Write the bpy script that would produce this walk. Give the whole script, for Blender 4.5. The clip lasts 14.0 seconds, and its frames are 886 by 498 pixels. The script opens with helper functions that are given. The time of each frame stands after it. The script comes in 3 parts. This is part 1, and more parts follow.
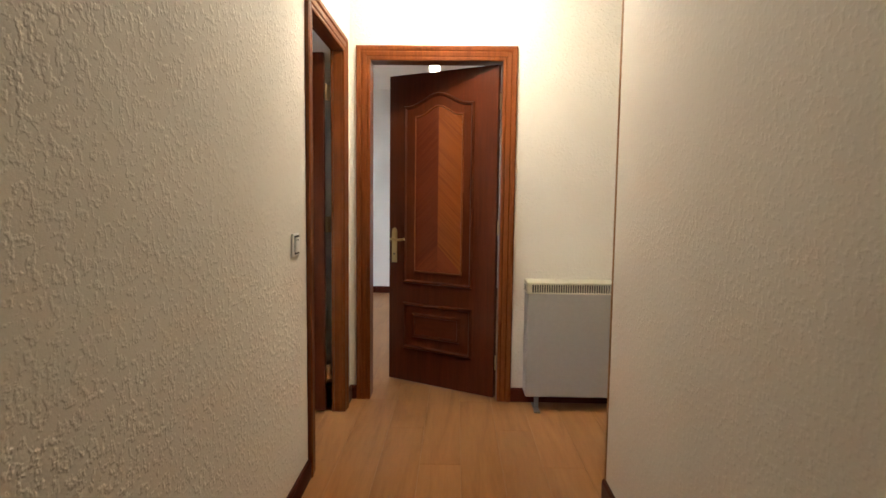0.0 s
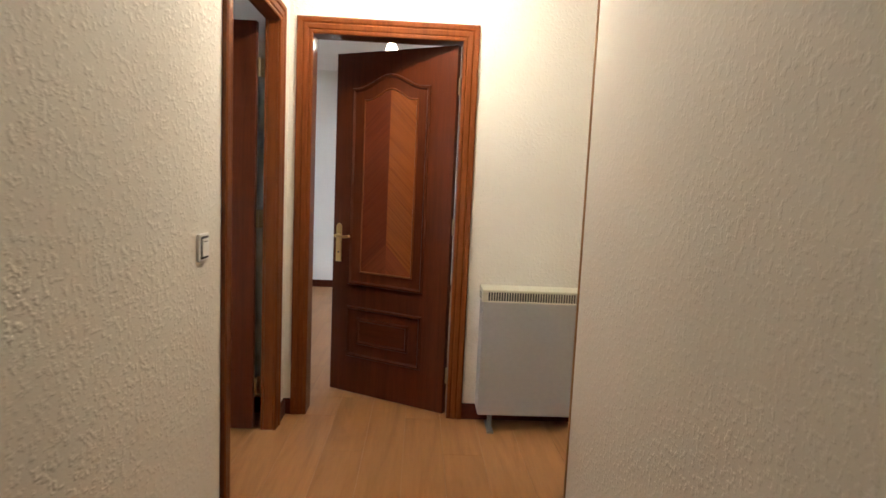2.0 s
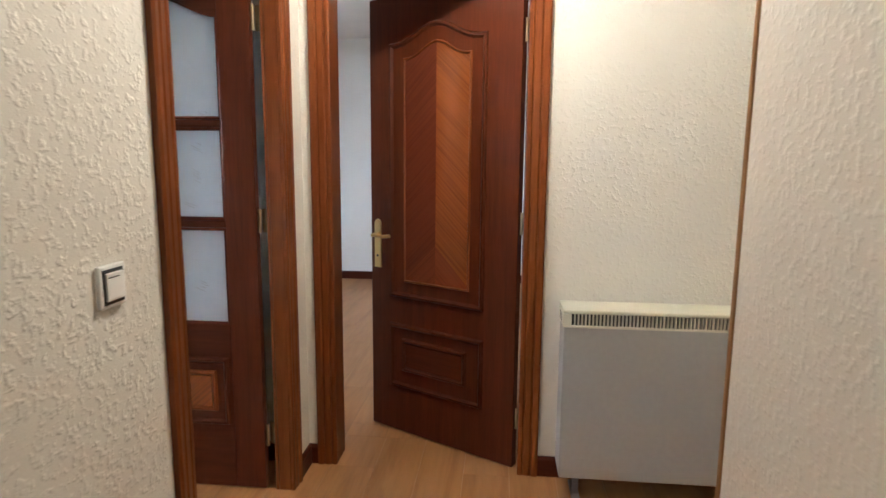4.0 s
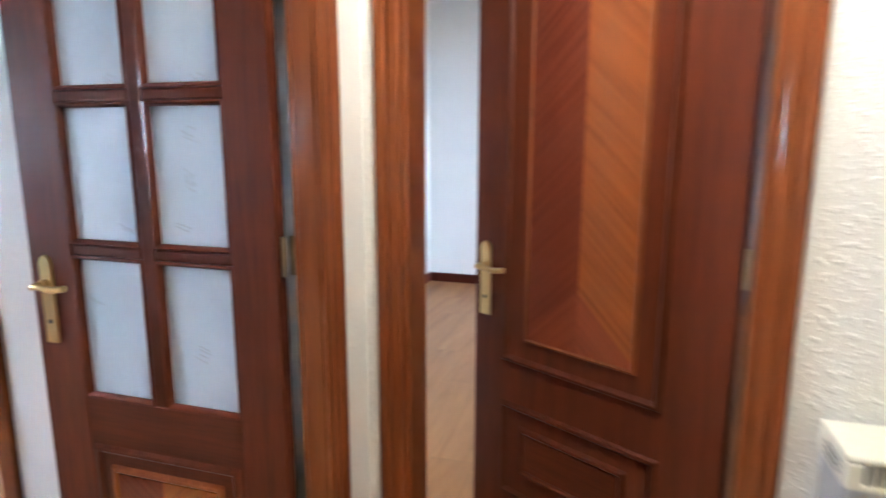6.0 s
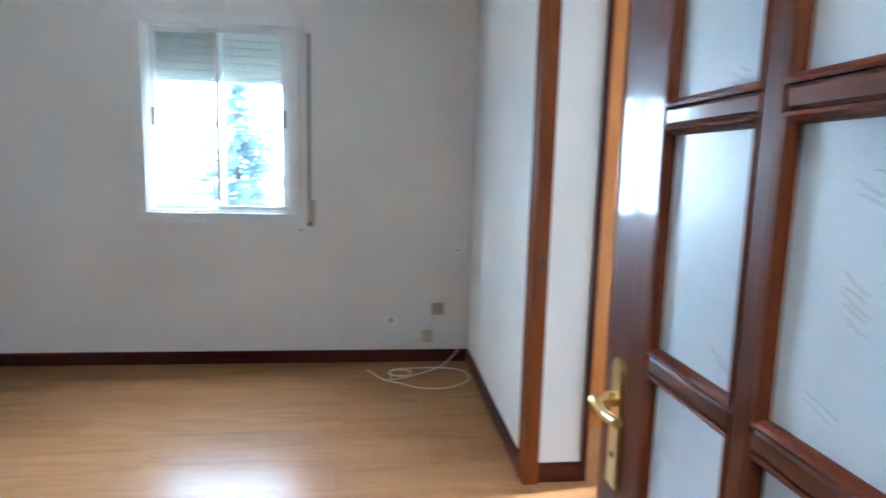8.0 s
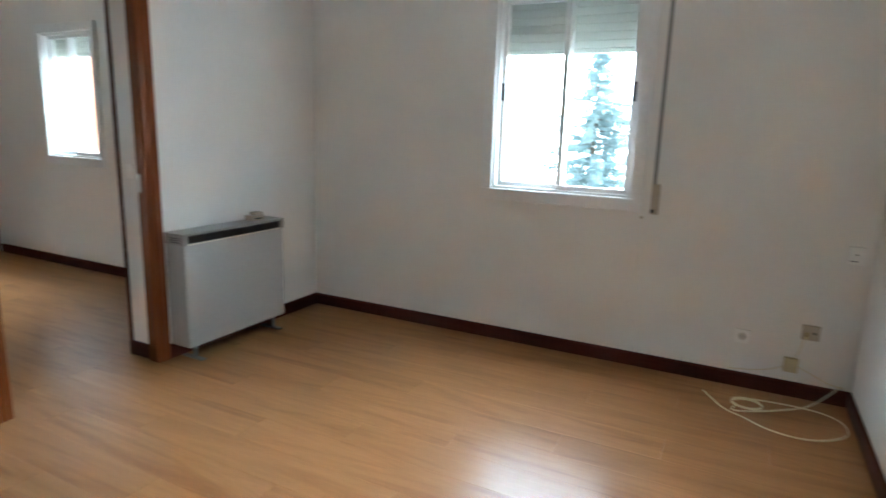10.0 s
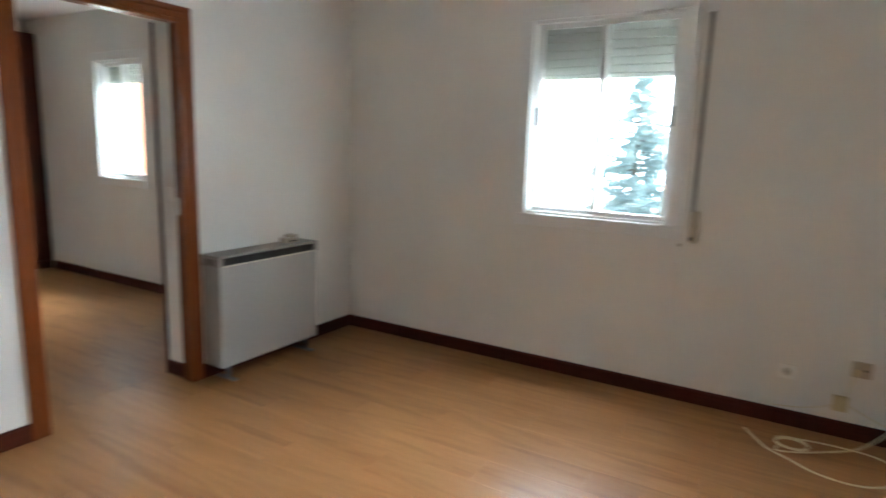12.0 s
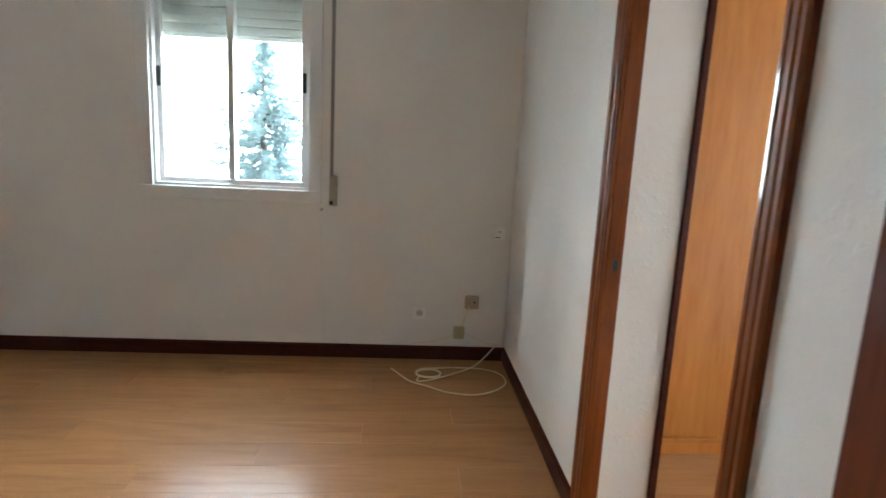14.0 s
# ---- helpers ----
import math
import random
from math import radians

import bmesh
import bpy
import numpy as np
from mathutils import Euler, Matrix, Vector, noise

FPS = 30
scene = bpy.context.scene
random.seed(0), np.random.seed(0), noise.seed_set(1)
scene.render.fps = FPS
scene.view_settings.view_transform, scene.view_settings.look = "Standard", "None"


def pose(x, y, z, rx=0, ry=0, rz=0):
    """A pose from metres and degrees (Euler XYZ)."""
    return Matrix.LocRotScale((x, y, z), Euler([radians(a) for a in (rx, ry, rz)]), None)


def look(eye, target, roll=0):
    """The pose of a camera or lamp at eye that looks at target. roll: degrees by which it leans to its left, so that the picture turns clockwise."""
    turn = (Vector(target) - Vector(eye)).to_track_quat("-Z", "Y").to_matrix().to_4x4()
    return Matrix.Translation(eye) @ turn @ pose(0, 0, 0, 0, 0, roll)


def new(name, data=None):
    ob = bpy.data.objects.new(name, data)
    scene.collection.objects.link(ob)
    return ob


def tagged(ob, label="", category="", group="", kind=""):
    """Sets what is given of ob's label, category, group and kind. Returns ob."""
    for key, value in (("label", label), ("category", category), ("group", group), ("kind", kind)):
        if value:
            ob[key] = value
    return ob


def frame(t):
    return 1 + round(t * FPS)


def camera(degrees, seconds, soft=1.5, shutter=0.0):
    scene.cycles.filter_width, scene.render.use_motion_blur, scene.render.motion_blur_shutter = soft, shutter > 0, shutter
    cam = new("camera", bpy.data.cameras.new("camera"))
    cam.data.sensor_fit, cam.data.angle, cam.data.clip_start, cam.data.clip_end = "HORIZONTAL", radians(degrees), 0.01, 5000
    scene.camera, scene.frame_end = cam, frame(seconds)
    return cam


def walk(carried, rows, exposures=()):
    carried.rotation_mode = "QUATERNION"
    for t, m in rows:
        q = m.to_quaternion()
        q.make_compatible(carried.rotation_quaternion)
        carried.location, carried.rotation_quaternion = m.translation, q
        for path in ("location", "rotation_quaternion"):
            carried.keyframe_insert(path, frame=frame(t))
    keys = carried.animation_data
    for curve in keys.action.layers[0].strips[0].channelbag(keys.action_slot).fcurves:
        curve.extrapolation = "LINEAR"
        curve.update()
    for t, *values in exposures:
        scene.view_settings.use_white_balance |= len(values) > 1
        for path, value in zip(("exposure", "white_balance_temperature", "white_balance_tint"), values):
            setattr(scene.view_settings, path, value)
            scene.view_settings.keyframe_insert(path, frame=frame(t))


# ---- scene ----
cam = camera(73.6, 14.0, shutter=0.5)
PATH = [
    (0, (-0.03, -0.088, 1.245), (-0.072, 1.904, 1.067), 0.7),
    (0.5, (-0.04, 0.006, 1.269), (-0.101, 1.998, 1.099), 0.7),
    (1, (-0.066, 0.09, 1.292), (-0.071, 2.083, 1.121), 1.7),
    (1.5, (-0.052, 0.145, 1.294), (-0.005, 2.138, 1.133), 2.2),
    (2, (0.039, 0.274, 1.281), (0.124, 2.261, 1.069), 2.6),
    (2.2, (0.062, 0.342, 1.281), (0.049, 2.33, 1.067), 2.3),
    (4.3, (0.14, 1.204, 1.315), (-0.057, 3.171, 1.012), 0.6),
    (4.5, (0.128, 1.276, 1.317), (-0.077, 3.243, 1.019), 0.7),
    (5, (0.052, 1.507, 1.322), (-0.185, 3.467, 0.998), 0.3),
    (5.5, (0.003, 1.782, 1.326), (-0.268, 3.736, 0.996), -0.3),
    (6, (-0.041, 2.088, 1.333), (-0.615, 3.97, 0.974), 0.1),
    (6.5, (-0.188, 2.395, 1.351), (-1.29, 4.013, 0.939), 0.6),
    (7, (-0.353, 2.595, 1.36), (-1.824, 3.9, 0.998), 1.7),
    (7.5, (-0.447, 2.711, 1.356), (-2.254, 3.518, 1.065), 1.7),
    (8, (-0.517, 2.792, 1.358), (-2.484, 3.021, 1.079), 1.5),
    (8.5, (-0.672, 2.808, 1.358), (-2.644, 2.758, 1.027), 1.7),
    (9, (-0.814, 2.789, 1.357), (-2.764, 2.532, 0.996), 2.1),
    (9.2, (-0.84, 2.79, 1.359), (-2.769, 2.424, 0.98), 2.2),
    (11.3, (-0.949, 2.874, 1.428), (-2.378, 1.52, 1.078), 1.1),
    (11.5, (-0.95, 2.874, 1.429), (-2.391, 1.53, 1.083), 1.0),
    (12, (-0.96, 2.853, 1.419), (-2.654, 1.846, 1.079), 1.8),
    (12.5, (-0.967, 2.849, 1.409), (-2.864, 2.3, 1.09), 2.4),
    (13, (-0.989, 2.835, 1.387), (-2.949, 2.726, 1.004), 2.0),
    (13.5, (-0.971, 2.819, 1.369), (-2.925, 3.037, 1.001), 2.8),
    (14, (-0.988, 2.771, 1.356), (-2.949, 2.918, 0.99), 2.9),
]
EXPOSURES = [(0.0, 1.24, 6150, 10), (2.0, 1.3, 5950, 10), (4.5, 1.45, 5400, 9), (5.5, 1.72, 5250, 9), (6.5, 2.25, 4750, 6), (7.5, 2.15, 4600, 1), (9.0, 1.7, 5200, 0), (11.5, 1.6, 5500, 2), (13.0, 1.45, 6150, 4), (14.0, 1.48, 5700, 2)]
walk(cam, [(t, look(eye, target, roll)) for t, eye, target, roll in PATH], EXPOSURES)

# ---- light ----
world = bpy.data.worlds.new("world")
scene.world = world
world.use_nodes = True
SUN_ELEVATION = 26.6
SUN_FROM = (-0.13, 1.0)
wn = world.node_tree
sky = wn.nodes.new("ShaderNodeTexSky")
sky.sky_type = "NISHITA"
sky.sun_disc = False
sky.sun_elevation = radians(SUN_ELEVATION)
sky.sun_rotation = math.atan2(SUN_FROM[0], SUN_FROM[1])
wn.links.new(sky.outputs[0], wn.nodes["Background"].inputs[0])
wn.nodes["Background"].inputs[1].default_value = 0.15

sun_data = bpy.data.lights.new("sun", "SUN")
sun_data.energy, sun_data.angle, sun_data.color = 5.0, radians(0.5), (1.0, 0.96, 0.90)
sun = new("sun", sun_data)
h = math.hypot(*SUN_FROM)
sun.matrix_world = look((0, 0, 30), (-SUN_FROM[0] / h, -SUN_FROM[1] / h, 30 - math.tan(radians(SUN_ELEVATION))))


def area_light(name, eye, target, width, height, power, colour):
    data = bpy.data.lights.new(name, "AREA")
    data.shape, data.size, data.size_y = "RECTANGLE", width, height
    data.energy, data.color = power, colour
    ob = new(name, data)
    ob.matrix_world = look(eye, target)
    return ob


DAY = (0.90, 0.95, 1.0)
WARM = (1.0, 0.86, 0.66)
SKY_GLOW = 25.0
area_light("daylight_living", (-6.1, 1.8, 3.7), (-3.6, 1.8, 0.9), 2.6, 1.8, 185, DAY)
area_light("daylight_study", (-5.8, -2.6, 3.7), (-3.3, -2.6, 0.9), 2.6, 1.8, 380, DAY)
area_light("daylight_bedroom", (3.4, 5.6, 3.4), (1.2, 5.6, 0.9), 2.6, 1.8, 60, DAY)
# Two fill lamps added at unseen passage openings, to brighten the passage and beyond.
area_light("passage_fill_west", (-5.6, 6.1, 3.4), (-3.2, 6.1, 0.9), 1.8, 1.6, 160, DAY)
area_light("passage_fill_north", (-2.45, 6.55, 1.5), (-2.45, 3.0, 1.2), 0.86, 1.16, 8, DAY)


def point_light(name, place, power, radius):
    data = bpy.data.lights.new(name, "POINT")
    data.energy, data.color, data.shadow_soft_size = power, WARM, radius
    ob = new(name, data)
    ob.location = place
    return ob


point_light("hall_lamp_light", (-0.03, 2.88, 2.38), 27, 0.05)
# Added fill for the corridor's near walls; no lamp is seen there.
point_light("corridor_fill_light", (-0.03, -0.6, 2.36), 0.3, 0.05)


# ---- materials ----
def shader(name):
    mat = bpy.data.materials.new(name)
    mat.use_nodes = True
    return mat, mat.node_tree, mat.node_tree.nodes["Principled BSDF"]


def coords(nt, scale=(1, 1, 1), turn=(0, 0, 0), where="Object"):
    c = nt.nodes.new("ShaderNodeTexCoord")
    m = nt.nodes.new("ShaderNodeMapping")
    m.inputs["Scale"].default_value = scale
    m.inputs["Rotation"].default_value = turn
    nt.links.new(c.outputs[where], m.inputs["Vector"])
    return m.outputs["Vector"]


def world_coords(nt, scale=(1, 1, 1)):
    g = nt.nodes.new("ShaderNodeNewGeometry")
    m = nt.nodes.new("ShaderNodeMapping")
    m.inputs["Scale"].default_value = scale
    nt.links.new(g.outputs["Position"], m.inputs["Vector"])
    return m.outputs["Vector"]


def noise_tex(nt, vec, scale, detail=3.0, rough=0.55, distortion=0.0):
    n = nt.nodes.new("ShaderNodeTexNoise")
    n.inputs["Scale"].default_value, n.inputs["Detail"].default_value = scale, detail
    n.inputs["Roughness"].default_value, n.inputs["Distortion"].default_value = rough, distortion
    nt.links.new(vec, n.inputs["Vector"])
    return n.outputs["Fac"]


def ramp(nt, fac, stops):
    r = nt.nodes.new("ShaderNodeValToRGB")
    els = r.color_ramp.elements
    while len(els) < len(stops):
        els.new(0.5)
    for e, (p, c) in zip(els, stops):
        e.position, e.color = p, (*c, 1)
    nt.links.new(fac, r.inputs["Fac"])
    return r.outputs["Color"]


def mix(nt, fac, a, b, blend="MIX"):
    m = nt.nodes.new("ShaderNodeMix")
    m.data_type, m.blend_type = "RGBA", blend
    for sock, v in ((m.inputs[0], fac), (m.inputs[6], a), (m.inputs[7], b)):
        if isinstance(v, (float, int)):
            sock.default_value = v
        elif isinstance(v, tuple):
            sock.default_value = (*v, 1)
        else:
            nt.links.new(v, sock)
    return m.outputs[2]


def bump(nt, bsdf, height, strength, distance):
    b = nt.nodes.new("ShaderNodeBump")
    b.inputs["Strength"].default_value, b.inputs["Distance"].default_value = strength, distance
    nt.links.new(height, b.inputs["Height"])
    nt.links.new(b.outputs[0], bsdf.inputs["Normal"])


def plaster(name, colour, lumps, depth):
    """Painted plaster, with a stippled relief."""
    mat, nt, b = shader(name)
    v = world_coords(nt)
    stain = noise_tex(nt, v, 1.3, 4)
    dark = tuple(c * 0.93 for c in colour)
    b.inputs["Roughness"].default_value = 0.75
    nt.links.new(ramp(nt, stain, [(0.35, dark), (0.7, colour)]), b.inputs["Base Color"])
    if lumps:
        n1 = noise_tex(nt, v, lumps, 2.5, 0.5, 0.1)
        r1 = ramp(nt, n1, [(0.5, (0, 0, 0)), (0.66, (1, 1, 1))])
        n2 = noise_tex(nt, v, lumps * 3.2, 2)
        h1 = mix(nt, 0.25, r1, n2)
        bump(nt, b, h1, 0.9, depth)
    return mat


def wood(name, dark, light, scale=(26, 26, 1.6), rough=0.45, turn=(0, 0, 0), coat=0.3):
    """Varnished timber with a grain along the local z before the turn."""
    mat, nt, b = shader(name)
    v = coords(nt, scale, turn)
    n1 = noise_tex(nt, v, 1.0, 5, 0.6, 0.6)
    n2 = noise_tex(nt, v, 5.0, 3, 0.6)
    c1 = ramp(nt, n1, [(0.3, dark), (0.7, light)])
    c2 = mix(nt, 0.35, c1, ramp(nt, n2, [(0.35, dark), (0.65, light)]))
    oi = nt.nodes.new("ShaderNodeObjectInfo")
    tone = ramp(nt, oi.outputs["Random"], [(0.0, (0.86, 0.86, 0.86)), (1.0, (1.1, 1.06, 1.04))])
    nt.links.new(mix(nt, 1.0, c2, tone, "MULTIPLY"), b.inputs["Base Color"])
    b.inputs["Roughness"].default_value = rough
    b.inputs["Coat Weight"].default_value = coat
    b.inputs["Coat Roughness"].default_value = 0.07
    b.inputs["Specular IOR Level"].default_value = 0.12
    bump(nt, b, n2, 0.12, 0.0006)
    return mat


def plain(name, colour, rough=0.5, metal=0.0, var=0.06, scale=40):
    mat, nt, b = shader(name)
    v = coords(nt)
    n = noise_tex(nt, v, scale, 3)
    lo = tuple(c * (1 - var) for c in colour)
    nt.links.new(ramp(nt, n, [(0.3, lo), (0.7, colour)]), b.inputs["Base Color"])
    b.inputs["Roughness"].default_value = rough
    b.inputs["Metallic"].default_value = metal
    return mat


def glow(name, colour, strength):
    mat, nt, b = shader(name)
    b.inputs["Emission Color"].default_value = (*colour, 1)
    b.inputs["Emission Strength"].default_value = strength
    b.inputs["Base Color"].default_value = (*colour, 1)
    return mat


def floor_material(board=False):
    """Oak laminate: boards along y with their own tone, cathedral grain and faint joints."""
    mat, nt, b = shader("oak_board" if board else "oak_laminate")
    g = nt.nodes.new("ShaderNodeNewGeometry")
    sw = nt.nodes.new("ShaderNodeMapping")
    sw.inputs["Rotation"].default_value = (0, 0, radians(90))
    nt.links.new(g.outputs["Position"], sw.inputs["Vector"])
    br = nt.nodes.new("ShaderNodeTexBrick")
    br.offset = 0.37
    for k, val in (("Scale", 1.0), ("Mortar Size", 0.0012), ("Mortar Smooth", 0.2), ("Bias", 0.0), ("Brick Width", 1.28), ("Row Height", 0.192)):
        br.inputs[k].default_value = val
    br.inputs["Color1"].default_value, br.inputs["Color2"].default_value = (0, 0, 0, 1), (1, 1, 1, 1)
    nt.links.new(sw.outputs[0], br.inputs["Vector"])
    if board:
        own = nt.nodes.new("ShaderNodeObjectInfo").outputs["Random"]
        whole = nt.nodes.new("ShaderNodeCombineXYZ")
        for k in range(3):
            nt.links.new(own, whole.inputs[k])
        tone_in, joint = whole.outputs[0], 0.0
    else:
        tone_in, joint = br.outputs["Color"], br.outputs["Fac"]
    shift = nt.nodes.new("ShaderNodeVectorMath")
    shift.operation = "MULTIPLY_ADD"
    shift.inputs[1].default_value = (7.3, 3.1, 0)
    nt.links.new(tone_in, shift.inputs[0])
    nt.links.new(g.outputs["Position"], shift.inputs[2])
    st = nt.nodes.new("ShaderNodeMapping")
    st.inputs["Scale"].default_value = (7.5, 0.75, 1)
    nt.links.new(shift.outputs[0], st.inputs["Vector"])
    n1 = noise_tex(nt, st.outputs[0], 1.0, 4, 0.6, 1.2)
    n2 = noise_tex(nt, st.outputs[0], 6.0, 3, 0.65)
    c1 = ramp(nt, n1, [(0.3, (0.215, 0.092, 0.033)), (0.48, (0.30, 0.141, 0.053)), (0.72, (0.355, 0.176, 0.070))])
    c2 = mix(nt, 0.16, c1, ramp(nt, n2, [(0.35, (0.27, 0.12, 0.04)), (0.65, (0.44, 0.225, 0.083))]))
    tone = ramp(nt, tone_in, [(0.0, (0.93, 0.92, 0.90)), (1.0, (1.03, 1.03, 1.03))])
    c3 = mix(nt, 1.0, c2, tone, "MULTIPLY")
    c4 = mix(nt, joint, c3, (0.22, 0.115, 0.045))
    nt.links.new(c4, b.inputs["Base Color"])
    b.inputs["Roughness"].default_value = 0.34
    b.inputs["Specular IOR Level"].default_value = 0.20
    bump(nt, b, n2, 0.05, 0.0004)
    return mat


HALL_PAINT = plaster("cream_stippled_plaster", (0.79, 0.745, 0.66), 58, 0.0019)
FINE_PAINT = plaster("cream_fine_plaster", (0.79, 0.745, 0.66), 58, 0.0011)
ROOM_PAINT = plaster("white_stippled_plaster", (0.84, 0.82, 0.775), 45, 0.0009)
CEILING_PAINT = plaster("white_ceiling_paint", (0.88, 0.87, 0.85), 0, 0)
FLOOR = floor_material()
BOARD = floor_material(True)
MAHOGANY = wood("mahogany_veneer", (0.053, 0.0112, 0.0036), (0.094, 0.0210, 0.0060), coat=0.17)
MAHOGANY_H = wood("mahogany_crossgrain", (0.053, 0.0112, 0.0036), (0.094, 0.0210, 0.0060), (1.6, 26, 26), coat=0.17)


def slanted_veneer(name, dark, light, lean):
    """Veneer whose figure runs on the slant, as fine stripes."""
    mat, nt, b = shader(name)
    c = nt.nodes.new("ShaderNodeTexCoord")
    a = radians(42)
    axes = ((lean * math.sin(a), 0, math.cos(a)), (math.cos(a), 0, -lean * math.sin(a)))
    comb = nt.nodes.new("ShaderNodeCombineXYZ")
    for k, (axis, size) in enumerate(zip(axes, (125.0, 2.0))):
        d = nt.nodes.new("ShaderNodeVectorMath")
        d.operation = "DOT_PRODUCT"
        d.inputs[1].default_value = tuple(v * size for v in axis)
        nt.links.new(c.outputs["Object"], d.inputs[0])
        nt.links.new(d.outputs["Value"], comb.inputs[k])
    n1 = noise_tex(nt, comb.outputs[0], 1.0, 2, 0.5, 0.3)
    n2 = noise_tex(nt, comb.outputs[0], 0.12, 2, 0.5)
    c1 = ramp(nt, n1, [(0.38, dark), (0.56, light)])
    nt.links.new(mix(nt, ramp(nt, n2, [(0.35, (0.2, 0.2, 0.2)), (0.65, (0.8, 0.8, 0.8))]), c1, light), b.inputs["Base Color"])
    b.inputs["Roughness"].default_value = 0.25
    b.inputs["Coat Weight"].default_value = 0.35
    b.inputs["Coat Roughness"].default_value = 0.12
    return mat


# SAPELE_L and SAPELE_R: one mirrored veneer, its change of sheen put into colour.
SAPELE_L = slanted_veneer("sapele_veneer_dull_sheen", (0.092, 0.018, 0.008), (0.125, 0.027, 0.011), -1)
SAPELE_M = slanted_veneer("sapele_veneer_red", (0.10, 0.020, 0.008), (0.16, 0.036, 0.013), -1)
SAPELE_N = slanted_veneer("sapele_veneer_red_mirrored", (0.12, 0.025, 0.009), (0.20, 0.046, 0.015), 1)
SAPELE_R = slanted_veneer("sapele_veneer_bright_sheen", (0.130, 0.031, 0.0075), (0.235, 0.064, 0.0130), 1)
TRIM_WOOD = wood("sapele_trim", (0.118, 0.0285, 0.0056), (0.205, 0.0575, 0.0120))
BASE_WOOD = wood("dark_baseboard_wood", (0.050, 0.0095, 0.005), (0.082, 0.017, 0.008), (3, 3, 40), 0.42, (0, 0, 0), 0.08)
BEECH = wood("orange_beech_veneer", (0.31, 0.108, 0.020), (0.43, 0.168, 0.036), (9, 9, 0.9), 0.35)
DARK_WOOD = wood("dark_wardrobe_wood", (0.045, 0.012, 0.008), (0.09, 0.025, 0.014))
BRASS = plain("brass", (0.66, 0.46, 0.19), 0.3, 1.0)
OLD_BRASS = plain("dull_brass", (0.40, 0.31, 0.19), 0.42, 1.0)
# Steel of the heater feet, darkened to hold the shade under the heaters.
SHADED_STEEL = plain("shaded_foot_steel", (0.26, 0.26, 0.27), 0.5, 1.0)
STEEL = plain("strike_steel", (0.62, 0.60, 0.55), 0.35, 1.0)
WHITE_ALU = plain("white_lacquered_aluminium", (0.82, 0.82, 0.80), 0.3)
# Grey body, darker than the beige top; the second heater's top is grey.
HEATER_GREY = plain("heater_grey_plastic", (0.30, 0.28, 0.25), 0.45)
HEATER_BODY = plain("heater_enamel", (0.385, 0.372, 0.345), 0.45)
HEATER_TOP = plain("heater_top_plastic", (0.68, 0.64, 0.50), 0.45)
HEATER_DARK = plain("heater_grille_dark", (0.05, 0.045, 0.04), 0.6)
PLASTIC = plain("white_switch_plastic", (0.90, 0.89, 0.85), 0.35)
OLD_PLASTIC = plain("yellowed_plastic", (0.62, 0.52, 0.30), 0.45)
GREY_PLASTIC = plain("grey_beige_plastic", (0.46, 0.40, 0.31), 0.45)
BLACK = plain("black_plastic", (0.02, 0.02, 0.02), 0.5)
WELL = plain("socket_well", (0.62, 0.60, 0.55), 0.5)
CREASE = plain("creased_film", (0.42, 0.42, 0.40), 0.6)
CORD = plain("cream_cable", (0.74, 0.66, 0.46), 0.5)
WHITE_CORD = plain("white_cable", (0.80, 0.78, 0.72), 0.5)
STRAP = plain("grey_strap", (0.25, 0.24, 0.23), 0.8)
BLIND = plain("roller_blind_slats", (0.60, 0.62, 0.57), 0.5)
BULB = glow("lit_bulb", (1.0, 0.86, 0.62), 12)


def needles():
    mat, nt, b = shader("cedar_needles")
    # Needles are paled and blued: the haze outside is put into their colour.
    b.inputs["Base Color"].default_value = (0.11, 0.14, 0.14, 1)
    b.inputs["Roughness"].default_value = 0.8
    tr = nt.nodes.new("ShaderNodeBsdfTranslucent")
    tr.inputs["Color"].default_value = (0.12, 0.17, 0.18, 1)
    add = nt.nodes.new("ShaderNodeAddShader")
    nt.links.new(b.outputs[0], add.inputs[0])
    nt.links.new(tr.outputs[0], add.inputs[1])
    nt.links.new(add.outputs[0], nt.nodes["Material Output"].inputs["Surface"])
    return mat


LEAVES = needles()
BARK = plain("bark", (0.12, 0.085, 0.06), 0.9, 0.0, 0.4, 8)
GRASS = plain("ground_soil", (0.20, 0.18, 0.13), 0.95, 0.0, 0.4, 0.7)
BRICKWALL = plain("brick_red", (0.36, 0.15, 0.09), 0.9, 0.0, 0.3, 6)


def glass_material():
    mat, nt, b = shader("clear_pane")
    b.inputs["Base Color"].default_value = (0.97, 0.99, 0.98, 1)
    b.inputs["Roughness"].default_value = 0.02
    b.inputs["Transmission Weight"].default_value = 1.0
    b.inputs["IOR"].default_value = 1.45
    return mat


def frosted_material():
    mat, nt, b = shader("frosted_pane")
    v = coords(nt, (1, 1, 1))
    n = noise_tex(nt, v, 5.0, 3, 0.6)
    nt.links.new(ramp(nt, n, [(0.3, (0.34, 0.365, 0.39)), (0.7, (0.39, 0.415, 0.44))]), b.inputs["Base Color"])
    b.inputs["Roughness"].default_value = 0.3
    fine = noise_tex(nt, v, 180, 2)
    bump(nt, b, fine, 0.25, 0.0008)
    tr = nt.nodes.new("ShaderNodeBsdfTranslucent")
    tr.inputs["Color"].default_value = (0.36, 0.40, 0.43, 1)
    add = nt.nodes.new("ShaderNodeAddShader")
    nt.links.new(b.outputs[0], add.inputs[0])
    nt.links.new(tr.outputs[0], add.inputs[1])
    nt.links.new(add.outputs[0], nt.nodes["Material Output"].inputs["Surface"])
    return mat


GLASS = glass_material()
FROSTED = frosted_material()


